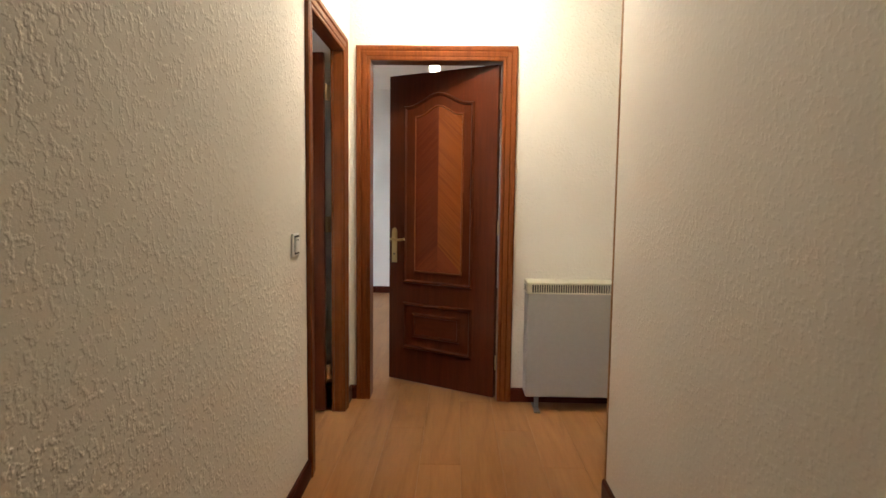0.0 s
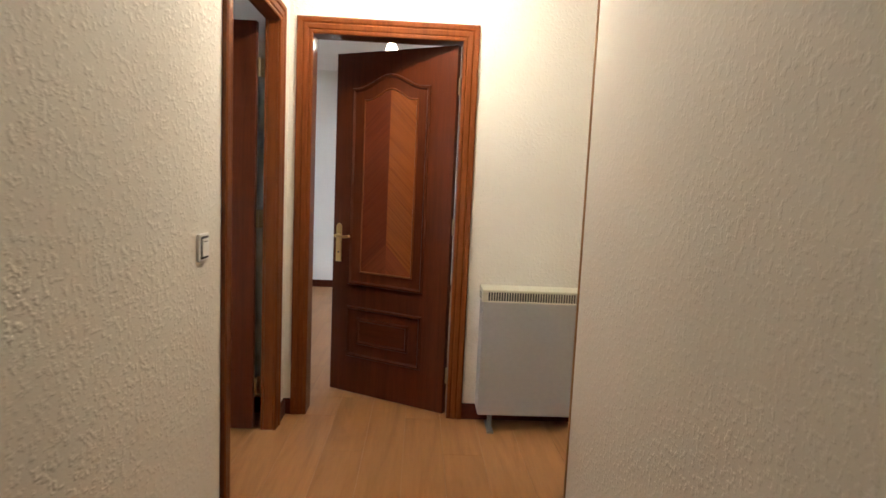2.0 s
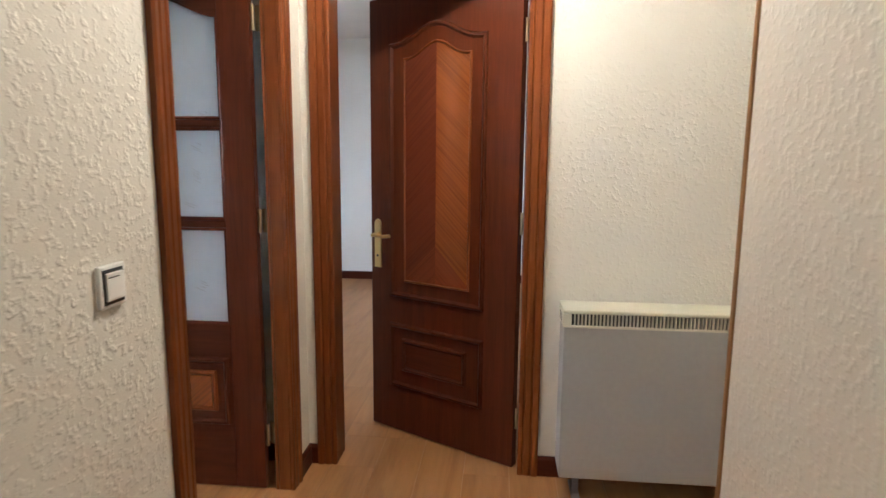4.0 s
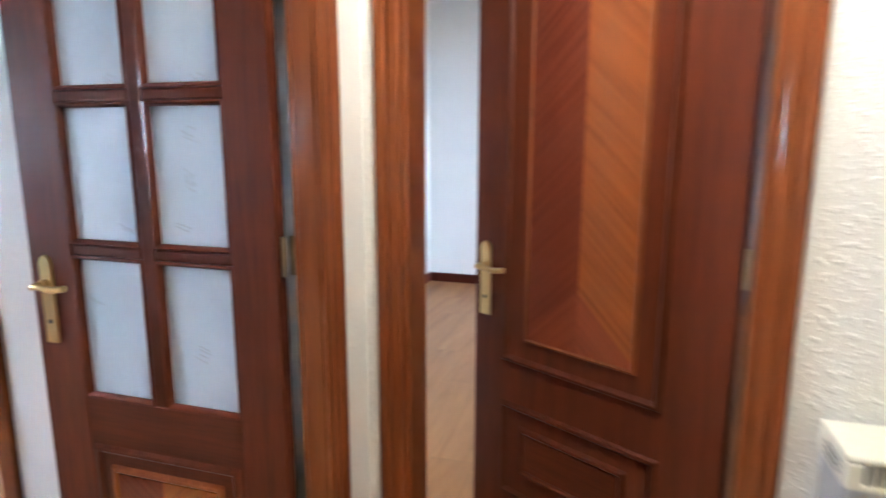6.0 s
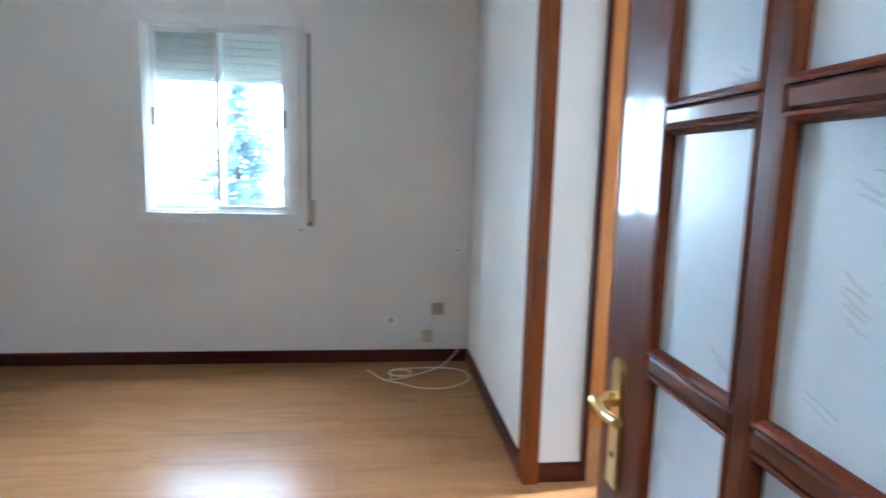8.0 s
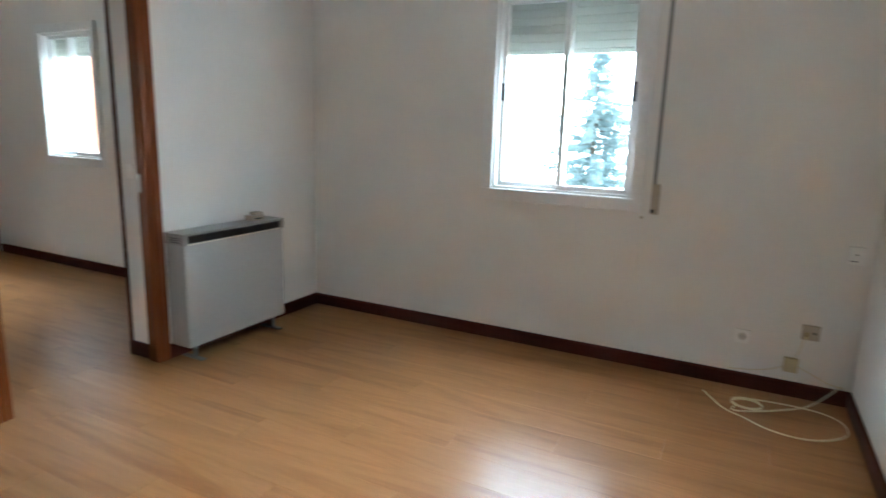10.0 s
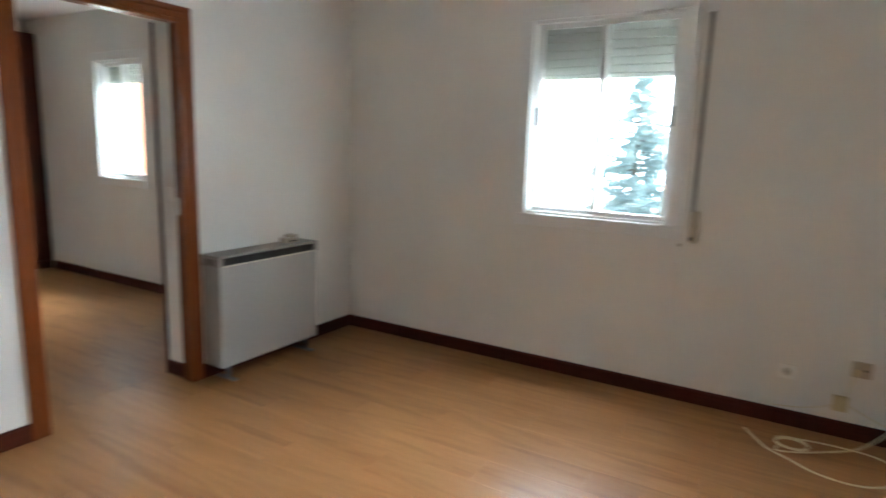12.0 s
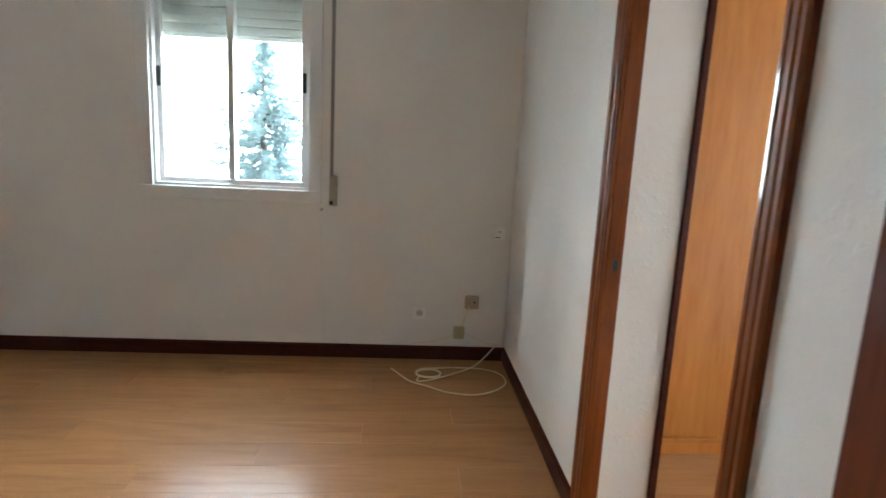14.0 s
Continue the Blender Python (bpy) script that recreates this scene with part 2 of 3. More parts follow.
# ---- mesh helpers ----
def box(bm, x0, y0, z0, x1, y1, z1, bevel=0.0, seg=2):
    made = bmesh.ops.create_cube(bm, size=1.0)["verts"]
    bmesh.ops.transform(bm, matrix=Matrix.Translation(((x0 + x1) / 2, (y0 + y1) / 2, (z0 + z1) / 2)) @ Matrix.Diagonal((abs(x1 - x0), abs(y1 - y0), abs(z1 - z0), 1)), verts=made)
    if bevel:
        edges = list({e for v in made for e in v.link_edges})
        bmesh.ops.bevel(bm, geom=edges, offset=bevel, segments=seg, profile=0.5, affect="EDGES")
    return bm


def prism(bm, outline, y0, y1):
    """A solid of the outline (x, z), from y0 to y1."""
    a = [bm.verts.new((x, y0, z)) for x, z in outline]
    b = [bm.verts.new((x, y1, z)) for x, z in outline]
    n = len(outline)
    bm.faces.new(a)
    bm.faces.new(b[::-1])
    for i in range(n):
        bm.faces.new((a[i], b[i], b[(i + 1) % n], a[(i + 1) % n]))
    bmesh.ops.recalc_face_normals(bm, faces=bm.faces)
    return bm


def cylinder(bm, a, b, r, seg=16, r2=None):
    a, b = Vector(a), Vector(b)
    m = Matrix.Translation((a + b) / 2) @ (b - a).to_track_quat("Z", "Y").to_matrix().to_4x4()
    bmesh.ops.create_cone(bm, cap_ends=True, segments=seg, radius1=r, radius2=r if r2 is None else r2, depth=(b - a).length, matrix=m)
    return bm


def moulding(bm, line, profile, closed=False, normal=(0, -1, 0)):
    """Sweeps profile (inward offset, height along normal) along a planar line with mitred corners."""
    nrm = Vector(normal)
    pts = [Vector(p) for p in line]
    n = len(pts)
    rings = []
    for i, p in enumerate(pts):
        prev = pts[i - 1] if (i > 0 or closed) else None
        nxt = pts[(i + 1) % n] if (i < n - 1 or closed) else None
        dirs = [d.normalized() for d in ((p - prev) if prev is not None else None, (nxt - p) if nxt is not None else None) if d is not None]
        sides = [nrm.cross(d) for d in dirs]
        s = sum(sides, Vector()).normalized()
        s = s / max(0.35, s.dot(sides[0]))
        rings.append([bm.verts.new(p + s * o + nrm * hgt) for o, hgt in profile])
    k = len(profile)
    for i in range(n if closed else n - 1):
        a, b = rings[i], rings[(i + 1) % n]
        for j in range(k):
            bm.faces.new((a[j], a[(j + 1) % k], b[(j + 1) % k], b[j]))
    if not closed:
        bm.faces.new(rings[0])
        bm.faces.new(rings[-1][::-1])
    bmesh.ops.recalc_face_normals(bm, faces=bm.faces)
    return bm


def tube(bm, line, r, seg=8):
    pts = [Vector(p) for p in line]
    rings = []
    for i, p in enumerate(pts):
        d = (pts[min(i + 1, len(pts) - 1)] - pts[max(i - 1, 0)]).normalized()
        q = d.to_track_quat("Z", "Y").to_matrix()
        rings.append([bm.verts.new(p + q @ Vector((r * math.cos(t), r * math.sin(t), 0))) for t in [2 * math.pi * j / seg for j in range(seg)]])
    for a, b in zip(rings, rings[1:]):
        for j in range(seg):
            f = bm.faces.new((a[j], a[(j + 1) % seg], b[(j + 1) % seg], b[j]))
            f.smooth = True
    bm.faces.new(rings[0][::-1])
    bm.faces.new(rings[-1])
    return bm


def smooth_line(points, steps=8):
    """A Catmull-Rom line through the points."""
    p = [Vector(q) for q in points]
    p = [p[0] * 2 - p[1]] + p + [p[-1] * 2 - p[-2]]
    out = []
    for i in range(1, len(p) - 2):
        for k in range(steps):
            t = k / steps
            out.append(0.5 * ((2 * p[i]) + (p[i + 1] - p[i - 1]) * t + (2 * p[i - 1] - 5 * p[i] + 4 * p[i + 1] - p[i + 2]) * t * t + (3 * p[i] - p[i - 1] - 3 * p[i + 1] + p[i + 2]) * t ** 3))
    return out + [p[-2]]


def part(name, bm, material, parent=None, label=""):
    me = bpy.data.meshes.new(name)
    bm.to_mesh(me)
    bm.free()
    me.materials.append(material)
    ob = new(name, me)
    if parent is not None:
        ob.parent = parent
    if label:
        tagged(ob, label)
    return ob


def B():
    return bmesh.new()


def structure(name, bm, material, label):
    return tagged(part(name, bm, material), label, "", "", "structure")


def wall_boxes(along, a0, a1, c0, c1, z1, openings=()):
    """A wall along 'x' or 'y' from a0 to a1, c0 to c1 thick, with openings (a, b, bottom, top)."""
    bm = B()

    def put(p, q, lo, hi):
        if q - p > 1e-4 and hi - lo > 1e-4:
            if along == "x":
                box(bm, p, c0, lo, q, c1, hi)
            else:
                box(bm, c0, p, lo, c1, q, hi)

    at = a0
    for p, q, lo, hi in sorted(openings):
        put(at, p, 0, z1)
        put(p, q, 0, lo)
        put(p, q, hi, z1)
        at = q
    put(at, a1, 0, z1)
    bmesh.ops.remove_doubles(bm, verts=bm.verts, dist=1e-5)
    return bm


# ---- plan ----
XL, XLB = -0.665, -0.716          # hall side and living side of the wall with the glazed door
XR, CY = 0.605, 2.29              # corridor's other wall, and its end
YN, YNB = 3.45, 3.71              # wall with the panelled door
XW = -4.502                       # living room's window wall
YS, YSB = -0.10, -0.34            # wall to the study
CH = 2.56
D1 = (-0.541, 0.233)              # openings between the linings
G1 = (2.494, 3.218)
N1 = (-2.850, -2.058)
S1 = (-3.058, -2.288)
DOOR_TOP = 2.03

BOARDS_Y = (YSB, YNB)
floor = structure("floor", box(box(box(B(), -4.8, -4.3, -0.12, 2.2, BOARDS_Y[0], 0.0), -4.8, BOARDS_Y[1], -0.12, 2.2, 7.6, 0.0), -4.8, BOARDS_Y[0], -0.12, 2.2, BOARDS_Y[1], -0.010), FLOOR, "warm oak laminate floor with a satin sheen")
structure("ceiling", box(B(), -4.8, -4.3, CH, 2.2, 7.6, CH + 0.15), CEILING_PAINT, "plain white painted ceiling")
structure("wall_hall_west", wall_boxes("y", -1.6, YN, XLB, XL, CH, [(G1[0] - 0.03, G1[1] + 0.03, 0, DOOR_TOP + 0.03)]), HALL_PAINT, "cream stippled plaster wall along the corridor")
structure("wall_hall_east", wall_boxes("y", -1.6, CY, XR, XR + 0.11, CH), FINE_PAINT, "cream stippled plaster wall ending at a corner")
structure("wall_hall_south", wall_boxes("x", XLB, XR + 0.11, -1.7, -1.6, CH), HALL_PAINT, "cream plaster wall closing the corridor")
structure("wall_vestibule_south", wall_boxes("x", XR + 0.11, 1.9, CY - 0.11, CY, CH), HALL_PAINT, "cream plaster return wall")
structure("wall_vestibule_east", wall_boxes("y", CY, YN, 1.8, 1.9, CH), HALL_PAINT, "cream plaster wall")
structure("wall_hall_north", wall_boxes("x", XLB, 1.9, YN, YN + 0.11, CH, [(D1[0] - 0.03, D1[1] + 0.03, 0, DOOR_TOP + 0.03)]), HALL_PAINT, "cream stippled plaster wall with the panelled door")
structure("wall_living_north", wall_boxes("x", XW, XLB, YN, YNB, CH, [(N1[0] - 0.03, N1[1] + 0.03, 0, DOOR_TOP + 0.03)]), ROOM_PAINT, "white stippled plaster wall with a doorway")
structure("wall_living_west", wall_boxes("y", YSB, YNB, XW - 0.25, XW, CH, [(1.345, 2.239, 1.01, 2.205)]), ROOM_PAINT, "white stippled plaster wall with a sliding window")
structure("wall_living_south", wall_boxes("x", XW, XLB, YSB, YS, CH, [(S1[0] - 0.03, S1[1] + 0.03, 0, DOOR_TOP + 0.03)]), ROOM_PAINT, "white plaster wall with a doorway to the study")
structure("wall_living_east", box(B(), XLB - 0.012, YS, 0, XLB - 0.002, G1[0] - 0.10, CH), ROOM_PAINT, "white plaster wall behind the entrance")
structure("wall_study_west", wall_boxes("y", -4.2, YSB, -4.46, -4.21, CH, [(-2.93, -2.20, 1.03, 2.12)]), ROOM_PAINT, "white plaster wall with a window")
structure("wall_study_south", wall_boxes("x", -4.46, -0.9, -4.3, -4.2, CH), ROOM_PAINT, "white plaster wall")
structure("wall_study_east", wall_boxes("y", -4.2, YSB, -1.0, -0.9, CH), ROOM_PAINT, "white plaster wall")
# The opening beyond the wardrobe is unseen, added for the west fill.
structure("wall_passage_west", wall_boxes("y", YNB, 6.7, -4.05, -3.95, CH, [(5.7, 6.5, 0.9, 2.1)]), ROOM_PAINT, "white plaster wall behind the wardrobe")
# Unseen narrow slot shapes the sun's floor stripe; the wider opening takes the fill.
structure("wall_passage_north", wall_boxes("x", -4.05, -1.8, 6.6, 6.7, CH, [(-3.20, -3.12, 0.0, 2.1), (-2.9, -2.0, 0.9, 2.1)]), ROOM_PAINT, "unseen white plaster wall at the passage's end, slotted to shape the sun")
structure("wall_bedroom_west", wall_boxes("y", YNB, 7.5, -1.9, -1.8, CH), ROOM_PAINT, "white plaster wall")
structure("wall_bedroom_north", wall_boxes("x", -1.9, 2.1, 7.42, 7.52, CH), ROOM_PAINT, "white plaster wall of the bedroom")
structure("wall_bedroom_east", wall_boxes("y", YN + 0.11, 7.42, 2.0, 2.1, CH, [(4.8, 6.4, 0.9, 2.2)]), ROOM_PAINT, "white plaster wall with the bedroom window opening")
structure("wall_bedroom_south", wall_boxes("x", -1.8, XLB, YNB, YNB + 0.01, CH), ROOM_PAINT, "white plaster wall of the bedroom")


def baseboard(name, line, height=0.085, depth=0.014):
    """line runs with the room on its left-hand side."""
    prof = [(0, 0), (depth, 0), (depth, height - 0.012), (depth * 0.55, height), (0, height)]
    bm = B()
    pts = [Vector((x, y, 0)) for x, y in line]
    rings = []
    for i, p in enumerate(pts):
        ds = []
        if i:
            ds.append((p - pts[i - 1]).normalized())
        if i < len(pts) - 1:
            ds.append((pts[i + 1] - p).normalized())
        ss = [Vector((-d.y, d.x, 0)) for d in ds]
        s = sum(ss, Vector()).normalized()
        s = s / max(0.35, s.dot(ss[0]))
        rings.append([bm.verts.new(p + s * a + Vector((0, 0, b))) for a, b in prof])
    for a, b in zip(rings, rings[1:]):
        for j in range(len(prof)):
            bm.faces.new((a[j], a[(j + 1) % len(prof)], b[(j + 1) % len(prof)], b[j]))
    bm.faces.new(rings[0])
    bm.faces.new(rings[-1][::-1])
    bmesh.ops.recalc_face_normals(bm, faces=bm.faces)
    return structure(name, bm, BASE_WOOD, "dark reddish wooden baseboard along the wall")


AW = 0.084                        # width of the door casings
baseboard("baseboard", [(XL, G1[0] - AW), (XL, -1.6), (XR, -1.6), (XR, CY)])
baseboard("baseboard", [(XR, CY), (1.8, CY), (1.8, YN), (D1[1] + AW, YN)])
baseboard("baseboard", [(D1[0] - AW, YN), (XL, YN), (XL, G1[1] + AW)])
baseboard("baseboard", [(XLB, YN), (N1[1] + AW, YN)])
baseboard("baseboard", [(N1[0] - AW, YN), (XW, YN), (XW, YS), (S1[0] - AW, YS)])
baseboard("baseboard", [(S1[1] + AW, YS), (XLB - 0.012, YS), (XLB - 0.012, G1[0] - AW - 0.03)])
baseboard("baseboard", [(S1[0] - 0.03, YS - 0.067), (S1[0] - 0.03, YSB), (-4.21, YSB), (-4.21, -3.95)])
baseboard("baseboard", [(N1[0] - 0.03, YNB), (N1[0] - 0.03, YN + 0.057)])
baseboard("baseboard", [(2.0, 7.42), (-1.8, 7.42), (-1.8, YNB + 0.01)])

# ---- doors ----
CASING = [(0, 0), (0, 0.010), (0.006, 0.014), (0.016, 0.014), (0.021, 0.010), (0.027, 0.015), (0.046, 0.017), (0.054, 0.012), (0.060, 0.019), (0.075, 0.021), (0.084, 0.016), (0.084, 0)]


def door_frame(name, m, width, depth, back, label, strike=False):
    """A lined opening: local x runs along the wall, y into it; the near face is y = 0."""
    root = tagged(new(name), label, "", "", "structure")
    root.matrix_world = m
    h = DOOR_TOP
    w = width
    part("casing", moulding(B(), [(0, 0, 0), (0, 0, h), (w, 0, h), (w, 0, 0)], [(o, q) for o, q in CASING], False, (0, -1, 0)), TRIM_WOOD, root)
    if back:
        part("casing", moulding(B(), [(w, depth, 0), (w, depth, h), (0, depth, h), (0, depth, 0)], [(o, q) for o, q in CASING], False, (0, 1, 0)), TRIM_WOOD, root)
    part("jamb", box(B(), -0.028, 0.001, 0, 0.0, depth - 0.001, h, 0.002, 1), TRIM_WOOD, root)
    part("jamb", box(B(), w, 0.001, 0, w + 0.028, depth - 0.001, h, 0.002, 1), TRIM_WOOD, root)
    part("head_jamb", box(B(), -0.028, 0.001, h, w + 0.028, depth - 0.001, h + 0.028, 0.002, 1), TRIM_WOOD, root)
    return root


def handle(parent, x, z, side, y, mirror=1):
    """Brass lever on a long plate, on the leaf's face y (side -1 or +1)."""
    s = side
    plate = B()
    outline = []
    for px, pz in ((-0.019, -0.112), (0.019, -0.112), (0.019, 0.100), (0.013, 0.112), (0, 0.120), (-0.013, 0.112), (-0.019, 0.100)):
        outline.append((x + px, z + pz))
    prism(plate, outline, y, y + s * 0.007)
    p = part("handle_plate", plate, BRASS, parent, "brass back plate")
    lev = B()
    zz = z + 0.045
    cylinder(lev, (x, y + s * 0.006, zz), (x, y + s * 0.022, zz), 0.013, 16)
    tube(lev, smooth_line([(x, y + s * 0.02, zz), (x, y + s * 0.045, zz), (x + mirror * 0.02, y + s * 0.05, zz + 0.004), (x + mirror * 0.06, y + s * 0.048, zz - 0.002), (x + mirror * 0.105, y + s * 0.046, zz + 0.004)], 5), 0.0085, 10)
    part("lever", lev, BRASS, parent, "brass lever handle")
    key = B()
    cylinder(key, (x, y + s * 0.0065, z - 0.055), (x, y + s * 0.009, z - 0.055), 0.006, 10)
    part("keyhole", key, BLACK, parent)


BEAD = [(0, 0), (0.003, 0.007), (0.008, 0.009), (0.014, 0.005), (0.019, 0.008), (0.024, 0.006), (0.028, 0.0)]
BIG_BEAD = [(0, 0), (0.002, 0.004), (0.006, 0.010), (0.014, 0.011), (0.019, 0.005), (0.024, 0.0)]


def arch_line(x0, x1, z0, shoulder, peak, y, steps=14):
    """A panel outline whose top is a flat-shouldered arch."""
    pts = [(x0, y, z0), (x0, y, shoulder)]
    for i in range(1, steps):
        t = i / steps
        k = abs(2 * t - 1)
        lift = 0.5 + 0.5 * math.cos(math.pi * min(1.0, k / 0.86))
        pts.append((x0 + (x1 - x0) * t, y, shoulder + (peak - shoulder) * lift))
    return pts + [(x1, y, shoulder), (x1, y, z0)]


def shift_line(line, y):
    return [(p[0], y, p[2]) for p in line]


def solid_leaf(parent, w, h, t, hinge_right=True):
    """A panelled leaf: x 0 is the handle edge, x = w the hinge edge; the face is y = 0."""
    leaf = part("leaf", box(B(), 0, 0, 0, w, t, h, 0.003, 2), MAHOGANY, parent, "mahogany veneered leaf with an arched panel")
    for y, s in ((0.0, -1),):
        nv = (0, s, 0)
        z0, xi, xe = 0.738, 0.198, 0.557
        outer = arch_line(0.115, 0.631, 0.662, 1.812, 1.885, y)
        inner = arch_line(xi, xe, z0, 1.745, 1.806, y)
        part("panel_moulding", moulding(B(), outer[::-1], BIG_BEAD, True, nv), MAHOGANY, leaf)
        part("panel_bead", moulding(B(), inner[::-1], [(o * 0.55, q * 0.7) for o, q in BIG_BEAD], True, nv), TRIM_WOOD, leaf)
        mid = (xi + xe) / 2
        left = [(p[0], p[2]) for p in inner if p[0] <= mid + 1e-6][1:]
        right = [(p[0], p[2]) for p in inner if p[0] >= mid - 1e-6][:-1]
        apex = z0 + 0.185
        # Left half is coloured darker and right half lighter, for the veneer's sheen.
        part("veneer", prism(B(), [(xi, z0 + 0.012)] + left + [(mid, apex)], y - 0.0015, y + 0.003), SAPELE_L, leaf, "slanted sapele veneer, its duller sheen put into a darker colour")
        part("veneer", prism(B(), right + [(xe, z0 + 0.012), (mid, apex)], y - 0.0015, y + 0.003), SAPELE_R, leaf, "striped sapele veneer laid on the slant")
        part("veneer", prism(B(), [(xi, z0), (xi, z0 + 0.012), (mid, apex), (mid, z0)], y - 0.0015, y + 0.003), SAPELE_M, leaf, "reddish sapele veneer meeting in a chevron")
        part("veneer", prism(B(), [(mid, z0), (mid, apex), (xe, z0 + 0.012), (xe, z0)], y - 0.0015, y + 0.003), SAPELE_N, leaf, "reddish sapele veneer meeting in a chevron")
        part("panel_moulding", moulding(B(), [(0.115, y, 0.222), (0.632, y, 0.222), (0.632, y, 0.534), (0.115, y, 0.534)], BIG_BEAD, True, nv), MAHOGANY, leaf)
        part("panel_bead", moulding(B(), [(0.188, y, 0.305), (0.548, y, 0.305), (0.548, y, 0.467), (0.188, y, 0.467)], BIG_BEAD, True, nv), MAHOGANY, leaf)
        part("raised_panel", box(B(), 0.210, y - 0.006, 0.327, 0.526, y + 0.004, 0.445, 0.002, 1), MAHOGANY_H, leaf)
    handle(leaf, 0.045, 0.905, -1, 0.0, 1)
    handle(leaf, 0.045, 0.905, 1, t, 1)
    for z in (0.22, 1.05, 1.80):
        part("hinge", cylinder(B(), (w + 0.010, 0.012, z - 0.045), (w + 0.010, 0.012, z + 0.045), 0.006, 12), OLD_BRASS, leaf, "brass hinge")
    return leaf


def glazed_leaf(parent, w, h, t):
    """A leaf with six frosted panes over a raised panel; x 0 is the hinge edge, x = w the handle edge; the face is y = 0."""
    leaf = new("leaf")
    leaf.parent = parent
    st = 0.120
    se = 0.140
    cw = (w - st - se - 0.04) / 2
    zb, zt = 0.664, 1.80
    part("stile", box(B(), 0, 0, 0, st, t, h, 0.003, 2), MAHOGANY, leaf)
    part("stile", box(B(), w - se, 0, 0, w, t, h, 0.003, 2), MAHOGANY, leaf)
    part("bottom_rail", box(B(), st, 0.0005, 0, w - se, t - 0.0005, zb, 0.001, 1), MAHOGANY_H, leaf)
    top = [(st, h), (st, zt)]
    for i in range(1, 16):
        k = i / 16
        top.append((st + (w - st - se) * k, zt + 0.07 * (0.5 - 0.5 * math.cos(2 * math.pi * k))))
    top += [(w - se, zt), (w - se, h)]
    part("top_rail", prism(B(), top, 0.0005, t - 0.0005), MAHOGANY_H, leaf)
    part("mullion", box(B(), st + cw, 0.002, zb, st + cw + 0.04, t - 0.002, zt + 0.07, 0.006, 2), MAHOGANY, leaf)
    for z in (1.056, 1.428):
        for x in (st, st + cw + 0.04):
            part("glazing_bar", box(B(), x, 0.002, z - 0.0145, x + cw, t - 0.002, z + 0.0145, 0.006, 2), MAHOGANY_H, leaf)
    rows = ((zb, 1.0415), (1.0705, 1.4135), (1.4425, zt + 0.065))
    for lo, hi in rows:
        for x in (st, st + cw + 0.04):
            part("pane", box(B(), x + 0.001, t / 2 - 0.002, lo + 0.001, x + cw - 0.001, t / 2 + 0.002, hi - 0.001), FROSTED, leaf, "frosted white glass pane")
            for y, s in ((0.004, -1), (t - 0.004, 1)):
                if hi > 1.7:
                    line = [(x, y, zt), (x, y, lo), (x + cw, y, lo), (x + cw, y, zt)]
                    part("pane_bead", moulding(B(), line if s < 0 else line[::-1], [(0.0, -0.012), (0.0, 0.003), (0.004, 0.004), (0.008, 0.001), (0.011, -0.004), (0.012, -0.012)], False, (0, s, 0)), MAHOGANY, leaf)
                else:
                    line = [(x, y, hi), (x, y, lo), (x + cw, y, lo), (x + cw, y, hi)]
                    part("pane_bead", moulding(B(), line if s < 0 else line[::-1], [(0.0, -0.012), (0.0, 0.003), (0.004, 0.004), (0.008, 0.001), (0.011, -0.004), (0.012, -0.012)], True, (0, s, 0)), MAHOGANY, leaf)
    for y, s in ((0.0, -1), (t, 1)):
        nv = (0, s, 0)
        a = [(st + 0.012, y, 0.26), (w - se - 0.012, y, 0.26), (w - se - 0.012, y, 0.536), (st + 0.012, y, 0.536)]
        b = [(st + 0.062, y, 0.315), (w - se - 0.062, y, 0.315), (w - se - 0.062, y, 0.483), (st + 0.062, y, 0.483)]
        part("panel_moulding", moulding(B(), a if s < 0 else a[::-1], BIG_BEAD, True, nv), MAHOGANY, leaf)
        part("panel_bead", moulding(B(), b if s < 0 else b[::-1], BIG_BEAD, True, nv), TRIM_WOOD, leaf)
        ym = y + s * 0.006
        mid = w / 2
        # These halves carry the same sheen in their colours.
        for x0, x1, mt in ((st + 0.084, mid, SAPELE_R), (mid, w - se - 0.084, SAPELE_L)):
            part("raised_panel", box(B(), x0, min(ym, y - s * 0.002), 0.337, x1, max(ym, y - s * 0.002), 0.461), mt, leaf, "striped sapele raised panel")
    rnd = random.Random(8)
    for x, zc, n in ((st + cw * 0.55, 1.24, 5), (st + cw * 0.45, 1.345, 3), (st + cw * 0.6, 1.13, 2), (st + cw * 0.5, 0.82, 4), (st + cw + 0.04 + cw * 0.2, 1.12, 2), (st + cw + 0.04 + cw * 0.3, 1.47, 3), (st + cw * 0.3, 1.47, 2), (st + cw + 0.04 + cw * 0.8, 0.93, 2)):
        for k in range(n):
            ln = rnd.uniform(0.02, 0.05)
            zz = zc + (k - n / 2) * 0.011 + rnd.uniform(-0.003, 0.003)
            xx = x + rnd.uniform(-0.014, 0.014)
            lean = ln * rnd.uniform(0.12, 0.3)
            part("film_crease", tube(B(), smooth_line([(xx - ln / 2, t / 2 + 0.0022, zz - lean), (xx, t / 2 + 0.0022, zz + rnd.uniform(-0.002, 0.002)), (xx + ln / 2, t / 2 + 0.0022, zz + lean)], 4), 0.0005, 5), CREASE, leaf)
    handle(leaf, w - 0.055, 0.918, -1, 0.0, -1)
    handle(leaf, w - 0.055, 0.918, 1, t, -1)
    for z in (0.22, 1.07, 1.80):
        part("hinge", cylinder(B(), (-0.010, t - 0.012, z - 0.045), (-0.010, t - 0.012, z + 0.045), 0.0065, 12), OLD_BRASS, leaf, "brass hinge")
